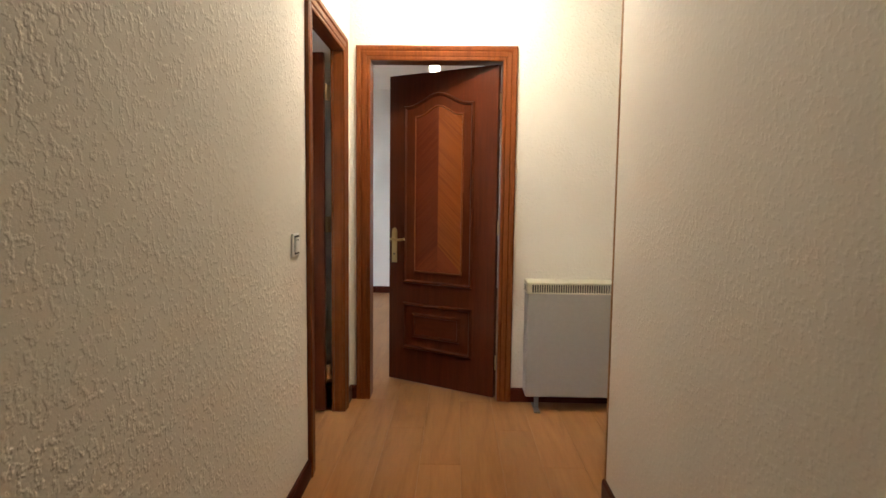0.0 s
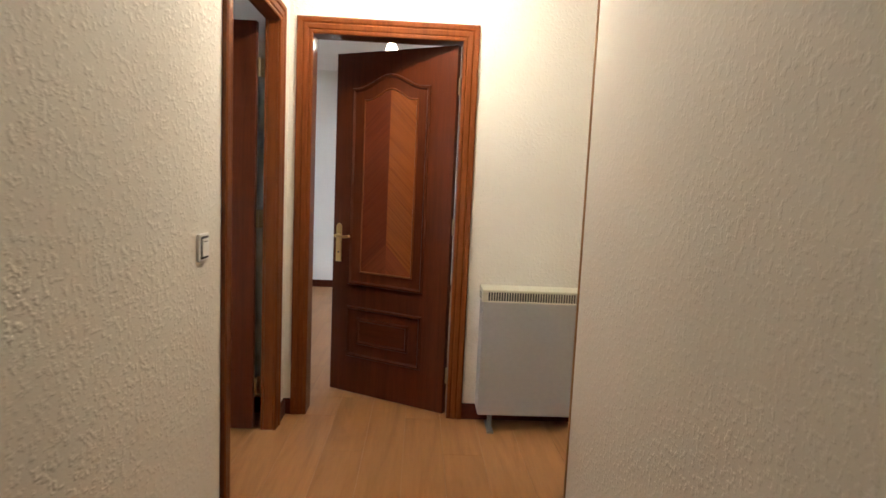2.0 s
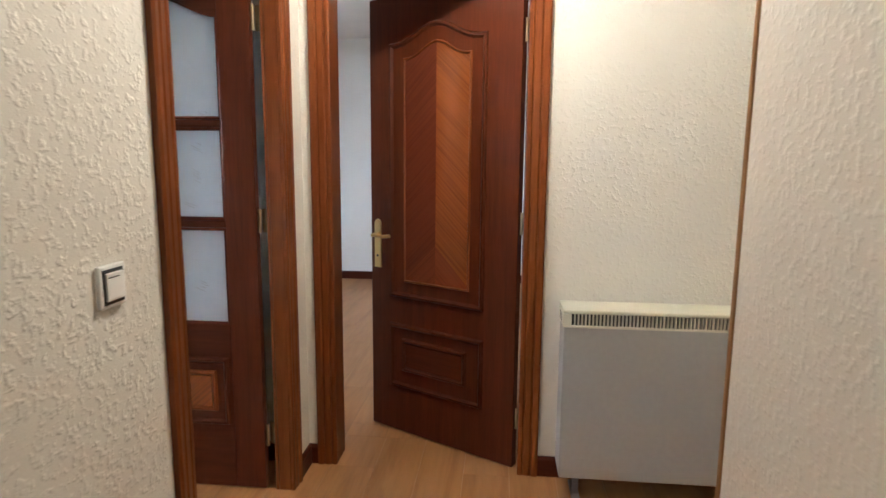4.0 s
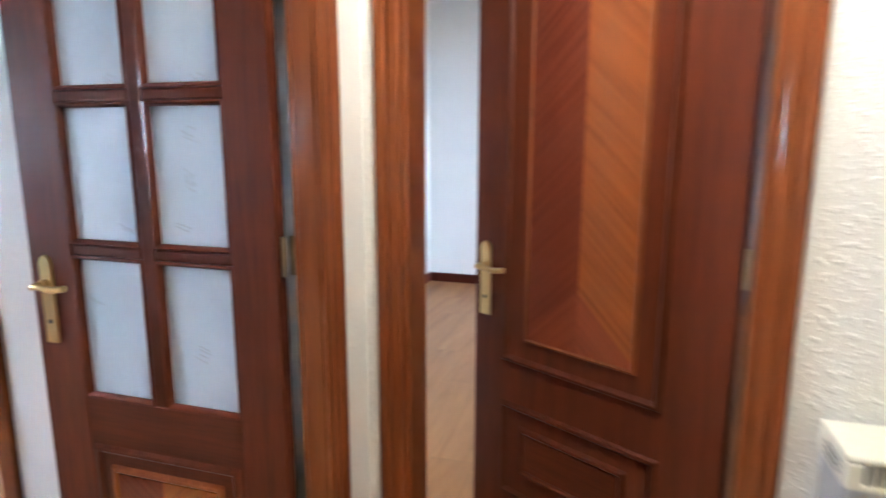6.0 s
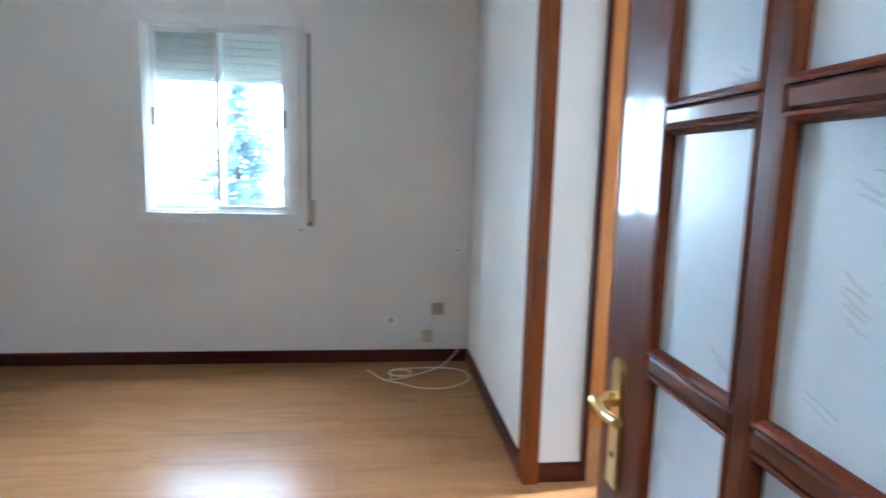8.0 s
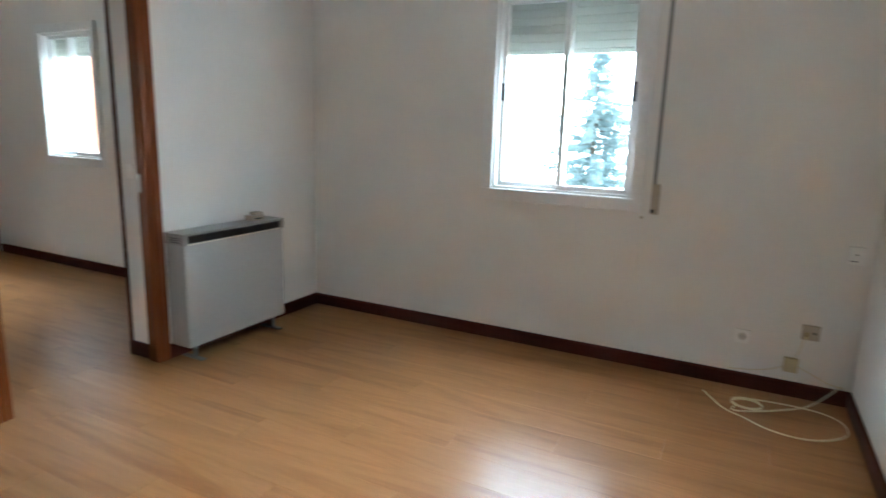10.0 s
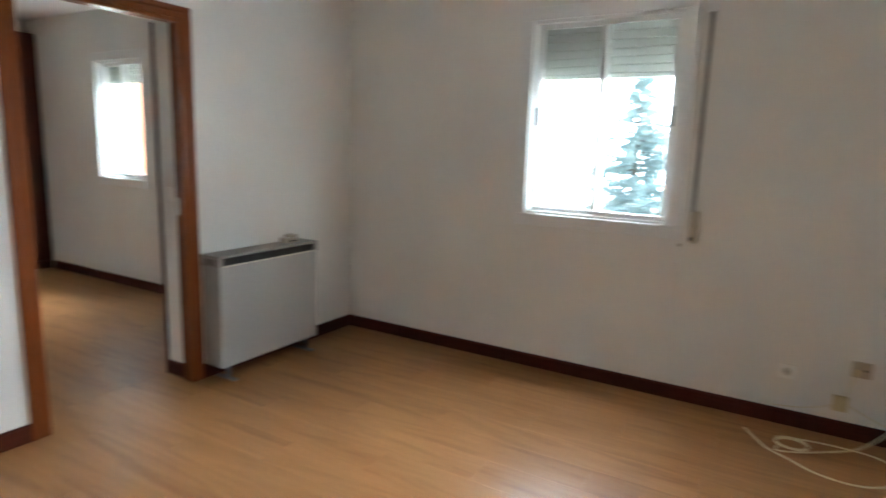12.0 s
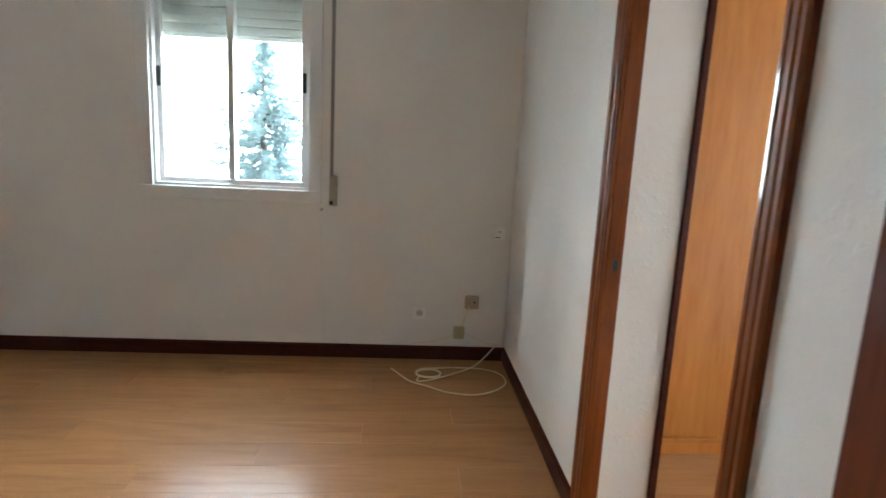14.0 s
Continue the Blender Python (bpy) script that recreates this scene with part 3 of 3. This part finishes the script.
        part("hinge_leaf", box(B(), -0.030, 0.0005, z - 0.045, -0.012, 0.004, z + 0.045), OLD_BRASS, leaf)
    return leaf


# panelled door, standing ajar into the bedroom
door_1 = door_frame("door_1", pose(D1[0], YN, 0), D1[1] - D1[0], 0.11, True, "mahogany panelled door ajar in a moulded sapele casing")
leaf_1 = solid_leaf(door_1, 0.785, 2.012, 0.036)
hinge_local = Vector((D1[1] - D1[0] - 0.022, 0.030, 0))
leaf_1.matrix_local = Matrix.Translation(hinge_local) @ pose(0, 0, 0.008, 0, 0, -29.3) @ Matrix.Translation((-0.785, 0, 0))

# glazed door, wide open into the living room; its frame's local x runs along -y
door_2 = door_frame("door_2", pose(XL, G1[0], 0, 0, 0, 90), G1[1] - G1[0], XL - XLB, True, "open mahogany door with six frosted panes in a sapele casing")
leaf_2 = glazed_leaf(door_2, 0.732, 2.012, 0.036)
leaf_2.matrix_local = door_2.matrix_world.inverted() @ pose(-0.766, 3.246, 0.008, 0, 0, 180)

door_3 = door_frame("door_3", pose(N1[0], YN, 0), N1[1] - N1[0], 0.055, False, "sapele casing of the open doorway to the passage")
part("strike_plate", box(B(), -0.001, 0.022, 0.955, 0.0012, 0.038, 0.995), BLACK, door_3, "dark strike plate hole")
door_4 = door_frame("door_4", pose(S1[1], YS, 0, 0, 0, 180), S1[1] - S1[0], 0.065, False, "sapele casing of the open doorway to the study")
part("strike_plate", box(B(), S1[1] - S1[0] - 0.0015, 0.034, 0.99, S1[1] - S1[0] + 0.001, 0.058, 1.09), STEEL, door_4, "steel strike plate")

structure("trim_corner_east", box(B(), XR - 0.004, CY - 0.012, 0.085, XR + 0.012, CY + 0.004, CH, 0.002, 1), wood("light_corner_bead", (0.30, 0.15, 0.06), (0.44, 0.25, 0.11)), "thin wooden corner bead on the corridor's end")


structure("trim_reveal_north", box(B(), N1[0] - 0.03, YNB - 0.012, 0.0, N1[0] - 0.012, YNB + 0.012, 2.05, 0.003, 2), BASE_WOOD, "thin dark wooden edge of the passage reveal")
structure("trim_reveal_south", box(B(), S1[0] - 0.03, YSB - 0.012, 0.0, S1[0] - 0.016, YSB + 0.006, 2.05, 0.003, 2), BASE_WOOD, "thin dark wooden edge of the study reveal")

# ---- windows ----
def sliding_window(name, m, width, bottom, top, label, blind_drop, strap):
    """Local x runs along the wall (to the right seen from the room), y points outdoors; y = 0 is the wall face."""
    root = tagged(new(name), label, "", "", "structure")
    root.matrix_world = m
    a, w, z0, z1 = 0.075, width, bottom, top
    for bx in ((0, z0, w, z0 + a), (0, z1 - a, w, z1), (0, z0 + a, a, z1 - a), (w - a, z0 + a, w, z1 - a)):
        part("window_frame", box(B(), bx[0], -0.022, bx[1], bx[2], 0.0, bx[3], 0.004, 2), WHITE_ALU, root)
    i = a - 0.012
    for bx in ((i, z0 + i, w - i, z0 + i + 0.028), (i, z1 - i - 0.028, w - i, z1 - i), (i, z0 + i, i + 0.028, z1 - i), (w - i - 0.028, z0 + i, w - i, z1 - i)):
        part("track", box(B(), bx[0], 0.001, bx[1], bx[2], 0.09, bx[3], 0.002, 1), WHITE_ALU, root)
    lo, hi = z0 + i + 0.02, z1 - i - 0.02
    mid = w / 2
    for x0, x1, y in ((i + 0.022, mid + 0.018, 0.048), (mid - 0.022, w - i - 0.022, 0.012)):
        sash = new("sash")
        sash.parent = root
        f = 0.036
        for bx in ((x0, lo, x1, lo + f), (x0, hi - f, x1, hi), (x0, lo + f, x0 + f, hi - f), (x1 - f, lo + f, x1, hi - f)):
            part("sash_rail", box(B(), bx[0], y, bx[1], bx[2], y + 0.03, bx[3], 0.003, 2), WHITE_ALU, sash)
        pane = part("pane", box(B(), x0 + f - 0.004, y + 0.012, lo + f - 0.004, x1 - f + 0.004, y + 0.018, hi - f + 0.004), GLASS, sash)
        pane.visible_shadow = False
    zc = (z0 + z1) / 2 + 0.02
    part("latch", box(B(), i + 0.028, 0.043, zc - 0.055, i + 0.05, 0.049, zc + 0.055, 0.003, 2), BLACK, root, "dark sash latch")
    part("latch", box(B(), w - i - 0.05, 0.006, zc - 0.055, w - i - 0.028, 0.0125, zc + 0.055, 0.003, 2), BLACK, root, "dark sash latch")
    z = z1
    while z > z1 - a - blind_drop:
        part("blind_slat", box(B(), 0.062, 0.12, z - 0.0495, w - 0.062, 0.138, z, 0.008, 3), BLIND, root)
        z -= 0.048
    part("blind_rail", box(B(), 0.062, 0.118, z - 0.03, w - 0.062, 0.134, z - 0.002, 0.003, 1), BLIND, root)
    return root


window_1 = sliding_window("window_1", pose(XW, 1.28, 0, 0, 0, 90), 1.024, 0.943, 2.268, "white sliding window with a half-raised roller blind", 0.30, True)
window_2 = sliding_window("window_2", pose(-4.21, -3.0, 0, 0, 0, 90), 0.86, 0.96, 2.18, "white sliding window of the study", 0.12, False)

# ---- things ----


def storage_heater(m, width, label, dark):
    """Front faces -y locally, x from 0 to width, back at y = 0.1."""
    root = tagged(new("storage_heater"), label, "heater")
    root.matrix_world = m
    d, z0, z1 = 0.155, 0.088, 0.698
    part("body", box(B(), 0.006, 0, z0, width - 0.006, d, z1, 0.008, 3), HEATER_BODY, root)
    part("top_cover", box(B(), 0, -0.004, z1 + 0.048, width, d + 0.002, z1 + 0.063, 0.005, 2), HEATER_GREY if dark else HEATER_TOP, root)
    grille = part("grille_back", box(B(), 0.012, 0.012, z1, width - 0.012, d - 0.004, z1 + 0.048), HEATER_DARK, root)
    for x in (0.0, width - 0.032):
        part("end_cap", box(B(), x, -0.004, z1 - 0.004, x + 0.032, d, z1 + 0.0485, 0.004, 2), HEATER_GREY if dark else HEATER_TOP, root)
    n = int((width - 0.08) / 0.0135)
    for i in range(n):
        x = 0.042 + i * 0.0135
        part("louvre", box(B(), x, -0.002, z1 + 0.001, x + (0.0045 if not dark else 0.003), 0.014, z1 + 0.047), HEATER_TOP if not dark else HEATER_DARK, grille)
    part("lower_rail", box(B(), 0.03, -0.003, z1 - 0.004, width - 0.03, 0.012, z1 + 0.003, 0.001, 1), HEATER_TOP, root)
    for x in (0.06, width - 0.10):
        foot = part("foot", box(box(B(), x, 0.01, 0.0, x + 0.032, d - 0.02, 0.012, 0.003, 1), x + 0.004, 0.03, 0.01, x + 0.028, 0.05, z0 + 0.004), SHADED_STEEL, root)
        part("foot_toe", box(B(), x - 0.002, -0.028, 0.0, x + 0.034, 0.012, 0.010, 0.003, 2), SHADED_STEEL, foot)
    part("side_slots", box(box(box(B(), -0.0008, 0.03, z1 + 0.010, 0.001, 0.11, z1 + 0.015), -0.0008, 0.03, z1 + 0.022, 0.001, 0.11, z1 + 0.027), -0.0008, 0.03, z1 + 0.034, 0.001, 0.11, z1 + 0.039), BLACK, root)
    return root


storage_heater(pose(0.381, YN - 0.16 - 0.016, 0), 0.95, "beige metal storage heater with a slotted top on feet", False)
storage_heater(pose(-3.146, YS + 0.170, 0, 0, 0, 180), 0.81, "white storage heater with a dark grille beside the doorway", True)


def wall_switch():
    root = tagged(new("light_switch"), "white double rocker light switch on the stippled wall", "switch")
    root.matrix_world = pose(XL, 2.219, 1.048, 0, 0, 90)
    part("surround", box(B(), -0.042, -0.011, -0.045, 0.042, 0.0, 0.045, 0.004, 3), PLASTIC, root)
    part("rocker", box(B(), -0.027, -0.017, -0.030, 0.027, -0.0105, 0.029, 0.003, 2), PLASTIC, root)
    # A thin black plate draws the gap's shade; nothing is recessed here.
    part("shadow_gap", box(B(), -0.032, -0.0122, -0.037, 0.032, -0.0105, 0.036), BLACK, root, "black plate for the shade in the gap round the rocker")
    part("indicator", box(B(), -0.022, -0.0178, 0.018, 0.012, -0.0168, 0.0205), BLACK, root)
    return root


wall_switch()


def bare_bulb():
    root = tagged(new("pendant_bulb"), "lit bare bulb hanging on a short cord", "lamp")
    root.location = (-0.225, 5.0, 2.312)
    bm = B()
    bmesh.ops.create_uvsphere(bm, u_segments=20, v_segments=14, radius=0.045)
    for v in bm.verts:
        if v.co.z > 0:
            k = v.co.z / 0.045
            v.co.z *= 1.5
            v.co.x *= 1 - 0.45 * k
            v.co.y *= 1 - 0.45 * k
    for f in bm.faces:
        f.smooth = True
    part("bulb", bm, BULB, root, "glowing warm bulb")
    part("holder", cylinder(B(), (0, 0, 0.060), (0, 0, 0.115), 0.018, 14), PLASTIC, root)
    part("cord", cylinder(B(), (0, 0, 0.115), (0, 0, CH - 2.312), 0.005, 8), PLASTIC, root)


bare_bulb()


def ceiling_lamp(x, y):
    root = tagged(new("ceiling_lamp"), "lit bare bulb in a white holder on the ceiling", "lamp")
    root.location = (x, y, CH)
    part("base", cylinder(B(), (0, 0, -0.02), (0, 0, 0), 0.05, 24), WHITE_ALU, root)
    part("holder", cylinder(B(), (0, 0, -0.13), (0, 0, -0.02), 0.014, 14), PLASTIC, root)
    bm = B()
    bmesh.ops.create_uvsphere(bm, u_segments=18, v_segments=12, radius=0.028, matrix=Matrix.Translation((0, 0, -0.155)))
    part("bulb", bm, BULB, root, "glowing warm bulb")
    return root


ceiling_lamp(-0.03, 2.88)
# Unseen lamp body, added to go with the corridor fill.
ceiling_lamp(-0.03, -0.6)


def wardrobe(m, width, height, depth, doors, material, label):
    root = tagged(new("wardrobe"), label, "wardrobe")
    root.matrix_world = m
    part("carcass", box(B(), 0, 0.022, 0, width, depth, height), material, root)
    part("plinth", box(B(), 0.002, 0.012, 0.004, width - 0.002, 0.022, 0.06), material, root)
    part("plinth_moulding", box(B(), 0.0, 0.002, 0.06, width, 0.022, 0.085, 0.006, 3), material, root)
    dw = width / doors
    for i in range(doors):
        part("door", box(B(), i * dw + 0.002, 0.0, 0.090, (i + 1) * dw - 0.002, 0.021, height - 0.03, 0.003, 2), material, root)
    return root


wardrobe(pose(-3.37, YNB + 0.02, 0, 0, 0, 90), 1.80, 2.40, 0.56, 3, BEECH, "orange beech veneered fitted wardrobe with a plinth")
wardrobe(pose(-3.0, -3.97, 0, 0, 0, 180), 1.2, 2.42, 0.22, 2, DARK_WOOD, "dark brown wooden wardrobe in the study corner")


# ---- living room details ----


def socket(y, z):
    root = tagged(new("power_socket"), "white flush mains socket low on the wall", "socket")
    root.matrix_world = pose(XW, y, z, 0, 0, 90)
    part("plate", box(B(), -0.039, -0.0105, -0.039, 0.039, 0, 0.039, 0.003, 3), PLASTIC, root)
    well = part("well", cylinder(B(), (0, -0.0115, 0), (0, -0.008, 0), 0.021, 24), WELL, root)
    for x in (-0.0095, 0.0095):
        part("pin_hole", cylinder(B(), (x, -0.0125, 0), (x, -0.011, 0), 0.0032, 10), BLACK, well)
    for z2 in (-0.019, 0.019):
        part("earth_clip", box(B(), -0.003, -0.0135, z2 - 0.002, 0.003, -0.011, z2 + 0.002), STEEL, well)


socket(2.908, 0.297)


def aerial_socket():
    root = tagged(new("aerial_socket"), "grey-beige old aerial socket with a plug and cord", "socket")
    root.matrix_world = pose(XW, 3.229, 0.374, 0, 0, 90)
    part("plate", box(B(), -0.042, -0.011, -0.042, 0.042, 0, 0.042, 0.005, 3), GREY_PLASTIC, root)
    part("hole", cylinder(B(), (0.016, -0.0125, 0.0), (0.016, -0.010, 0.0), 0.007, 16), BLACK, root)
    part("plug", cylinder(B(), (-0.016, -0.011, -0.004), (-0.024, -0.045, -0.02), 0.009, 14), OLD_PLASTIC, root)
    part("cord", tube(B(), smooth_line([(-0.024, -0.045, -0.02), (-0.036, -0.045, -0.06), (-0.045, -0.025, -0.11), (-0.055, -0.012, -0.15)], 5), 0.003, 6), CORD, root)


aerial_socket()


def junction_box():
    root = tagged(new("telephone_box"), "yellowed plastic junction box above the baseboard", "junction box")
    root.matrix_world = pose(XW, 3.158, 0.182, 0, 0, 90)
    part("body", box(B(), -0.034, -0.030, -0.040, 0.034, 0, 0.040, 0.006, 3), OLD_PLASTIC, root)
    part("ridge", box(B(), -0.004, -0.034, -0.030, 0.004, -0.029, 0.034, 0.001, 1), OLD_PLASTIC, root)
    part("cord", tube(B(), smooth_line([(-0.034, -0.008, -0.02), (-0.09, -0.006, -0.045), (-0.17, -0.006, -0.068), (-0.30, -0.006, -0.085)], 6), 0.0025, 6), CORD, root)
    part("cord", tube(B(), smooth_line([(0.034, -0.008, -0.005), (0.10, -0.008, -0.035), (0.18, -0.008, -0.07), (0.262, -0.010, -0.085)], 6), 0.0025, 6), CORD, root)


junction_box()


def thermostat():
    root = tagged(new("thermostat"), "small white wall thermostat with a dark dot", "thermostat")
    root.matrix_world = pose(XW, 3.370, 0.815, 0, 0, 90)
    part("case", box(B(), -0.036, -0.026, -0.045, 0.036, 0, 0.045, 0.004, 3), PLASTIC, root)
    part("sensor", cylinder(B(), (0, -0.0275, 0.006), (0, -0.025, 0.006), 0.004, 12), BLACK, root)
    part("caption", box(B(), -0.026, -0.0268, -0.030, 0.006, -0.0255, -0.026), BLACK, root)


thermostat()


def blind_strap():
    root = tagged(new("blind_strap"), "grey roller blind strap with its white winder", "blind strap")
    root.matrix_world = pose(XW, 2.362, 0, 0, 0, 90)
    part("strap", box(B(), -0.010, -0.010, 0.98, 0.010, -0.008, 2.19), STRAP, root)
    part("guide", box(B(), -0.026, -0.018, 2.165, 0.022, 0, 2.22, 0.004, 2), WHITE_ALU, root)
    winder = part("winder", box(B(), -0.012, -0.022, 0.935, 0.034, 0, 1.11, 0.005, 3), GREY_PLASTIC, root)
    part("winder_slot", box(B(), -0.009, -0.0235, 0.945, 0.011, -0.0215, 0.965), BLACK, winder)
    part("knob", cylinder(B(), (-0.055, -0.018, 0.912), (-0.055, 0, 0.912), 0.008, 12), GREY_PLASTIC, root)


blind_strap()

random.seed(4)
wire_line = [(XW + 0.004, 2.302 + 0.028 * (1 - (z - 0.09) / 0.72) + random.uniform(-0.003, 0.003), z) for z in [0.81 - 0.06 * i for i in range(13)]]
tagged(part("wall_cable", tube(B(), smooth_line(wire_line, 3), 0.0036, 6), WHITE_CORD), "thin painted cable running down to the baseboard", "cable")
tagged(part("wall_cable", tube(B(), [(XW + 0.005, YN - 0.012, 0.09), (XW + 0.005, YN - 0.011, 1.2), (XW + 0.005, YN - 0.010, 2.5)], 0.003, 6), WHITE_CORD), "thin painted cable up the room's corner", "cable")


def coiled_cable():
    """Cream cable: a loose large loop, a small coil within it, and a tail to the wall."""
    r = 0.0042
    c0, c1 = Vector((-4.18, 3.16, 0)), Vector((-4.235, 2.965, 0))
    line = [(XW + 0.03, 3.395, 0.115), (-4.44, 3.33, 0.05), (-4.36, 3.24, 0.008), (-4.24, 3.10, 0.006), (-4.16, 2.98, 0.006), (-4.13, 2.90, 0.008)]
    for i in range(0, 26):
        t = 2 * math.pi * i / 10
        line.append((c1.x + 0.062 * math.cos(t + 0.9), c1.y - 0.072 * math.sin(t + 0.9), 0.008 + 0.0035 * i / 8))
    line += [(-4.31, 2.98, 0.012), (-4.345, 3.14, 0.006), (-4.33, 3.30, 0.006), (-4.25, 3.39, 0.008), (-4.12, 3.40, 0.008), (-4.02, 3.32, 0.006), (-3.965, 3.20, 0.006), (-3.99, 3.06, 0.006), (-4.06, 2.95, 0.010), (-4.13, 2.86, 0.006), (-4.24, 2.79, 0.006), (-4.30, 2.75, 0.012)]
    ob = part("coiled_cable", tube(B(), smooth_line(line, 5), r, 8), CORD)
    return tagged(ob, "cream aerial cable lying coiled on the laminate floor", "cable")


coiled_cable()
ob = part("loose_cable", tube(B(), smooth_line([(-1.94, YS + 0.018, 0.118), (-1.925, YS + 0.03, 0.07), (-1.86, YS + 0.05, 0.022), (-1.76, YS + 0.05, 0.008), (-1.62, YS + 0.08, 0.007), (-1.45, YS + 0.10, 0.007), (-1.30, YS + 0.13, 0.007), (-1.10, YS + 0.22, 0.007)], 6), 0.007, 8), WHITE_CORD)
tagged(ob, "white cable lying on the floor from the baseboard", "cable")


def heater_box():
    root = tagged(new("junction_unit"), "small grey plastic unit on top of the heater", "control unit")
    root.matrix_world = pose(-3.78, YS + 0.085, 0.761)
    part("case", box(B(), -0.055, -0.035, 0, 0.055, 0.035, 0.034, 0.006, 3), GREY_PLASTIC, root)
    part("lid", box(B(), -0.05, -0.03, 0.034, 0.02, 0.03, 0.052, 0.006, 2), GREY_PLASTIC, root)
    part("slot", box(B(), -0.03, 0.0345, 0.01, 0.03, 0.036, 0.018), BLACK, root)


heater_box()


def study_switch():
    root = tagged(new("light_switch"), "small white switch on the doorway's reveal", "switch")
    root.matrix_world = pose(S1[0] - 0.03, -0.25, 1.10, 0, 0, 90)
    part("plate", box(B(), -0.03, -0.009, -0.04, 0.03, 0, 0.04, 0.003, 2), PLASTIC, root)
    part("rocker", box(B(), -0.016, -0.013, -0.026, 0.016, -0.0085, 0.026, 0.002, 1), PLASTIC, root)


study_switch()
# Unseen pane added over the north fill opening; it keeps direct sun out.
passage_pane = part("passage_fill_pane", box(B(), -2.9, 6.64, 0.9, -2.0, 6.65, 2.1), FROSTED)
tagged(passage_pane, "unseen frosted pane added in the passage wall for the fill light", "", "", "structure")

# ---- outdoors ----
structure("ground", box(B(), -400, -400, -3.3, 400, 400, -3.1), GRASS, "dry open ground outside")
SKY = glow("hazy_sky", (0.93, 0.97, 1.0), SKY_GLOW)
structure("backdrop_west", box(B(), -60.2, -60, -3.0, -60, 60, 50), SKY, "bright overcast haze beyond the windows")
structure("backdrop_east", box(B(), 60, -60, -3.0, 60.2, 60, 50), glow("hazy_sky_east", (0.93, 0.97, 1.0), 3.0), "bright overcast haze beyond the bedroom")


def conifer(x, y, base, top, spread, seed, label):
    rnd = random.Random(seed)
    root = tagged(new("conifer_tree"), label, "tree")
    root.location = (x, y, base)
    hgt = top - base
    part("trunk", cylinder(B(), (0, 0, 0), (0, 0, hgt * 0.97), 0.16, 12, 0.012), BARK, root)
    verts, faces = [], []
    bl = B()
    levels = 46
    for i in range(levels):
        f = i / (levels - 1)
        z = hgt * (0.12 + 0.88 * f)
        reach = spread * (1 - f) ** 0.8 + 0.06
        for k in range(6 if f < 0.8 else 4):
            a = rnd.uniform(0, 2 * math.pi)
            ln = reach * rnd.uniform(0.45, 1.1)
            tip = Vector((math.cos(a) * ln, math.sin(a) * ln, z + ln * rnd.uniform(-0.28, 0.12)))
            st = Vector((0, 0, z))
            cylinder(bl, st, tip, 0.014, 4, 0.003)
            for q in range(int(14 + 60 * ln)):
                u = rnd.uniform(0.2, 1.05)
                p = st.lerp(tip, u) + Vector((rnd.gauss(0, 0.055), rnd.gauss(0, 0.055), rnd.gauss(0, 0.045)))
                d = Vector((rnd.gauss(0, 1), rnd.gauss(0, 1), rnd.gauss(0, 0.6))).normalized()
                e = d.orthogonal().normalized()
                sz = rnd.uniform(0.05, 0.11)
                n = len(verts)
                verts += [p - d * sz, p + e * sz * 0.35, p + d * sz, p - e * sz * 0.35]
                faces.append((n, n + 1, n + 2, n + 3))
    tagged(part("limbs", bl, BARK, root), "", "", "", "stuff")
    me = bpy.data.meshes.new("crown")
    me.from_pydata([tuple(v) for v in verts], [], faces)
    me.materials.append(LEAVES)
    crown = new("crown", me)
    crown.parent = root
    return root


conifer(-13.5, -0.08, -3.1, 3.15, 2.2, 5, "tall conifer with sparse branches outside, haze put into its blue-green colour")


def brick_building():
    root = tagged(new("brick_building"), "red brick building seen through the study window", "building")
    root.location = (-8.8, -12.1, -3.1)
    part("facade", box(B(), -3, -4, 0, 0, 1.8, 9.0), BRICKWALL, root)
    part("roof", box(B(), -3.2, -4.2, 9.0, 0.2, 2.0, 9.25), GREY_PLASTIC, root)
    for z in (1.2, 4.2):
        part("window", box(B(), -0.06, -1.2, z, 0.02, 0.2, z + 1.3), GLASS, root)


brick_building()


# ---- floor boards ----
def board_mesh(length, width):
    c, z = 0.0008, 0.0096
    g = 0.00025
    pts = []
    for inset, h in ((g, 0.0), (g, z - c), (g + c, z)):
        pts += [(inset, inset, h), (width - inset, inset, h), (width - inset, length - inset, h), (inset, length - inset, h)]
    faces = [(8, 9, 10, 11)]
    for r in (0, 4):
        faces += [(r + i, r + (i + 1) % 4, r + 4 + (i + 1) % 4, r + 4 + i) for i in range(4)]
    me = bpy.data.meshes.new("board")
    me.from_pydata(pts, [], faces)
    me.materials.append(BOARD)
    return me


board_meshes = {}
rnd = random.Random(11)
row, x = 0, -4.60
while x < 1.9:
    y = BOARDS_Y[0] - (0.43 * row % 1.28)
    while y < BOARDS_Y[1]:
        a, b = max(y, BOARDS_Y[0]), min(y + 1.28, BOARDS_Y[1])
        if b - a > 0.02 and not (x > XR + 0.15 and b < CY - 0.15) and not (x + 0.192 < XLB and b < YSB):
            key = round(b - a, 3)
            if key not in board_meshes:
                board_meshes[key] = board_mesh(b - a, 0.192)
            plank = new("board", board_meshes[key])
            plank.parent = floor
            plank.location = (x, a, -0.0096)
        y += 1.28
    row, x = row + 1, x + 0.192
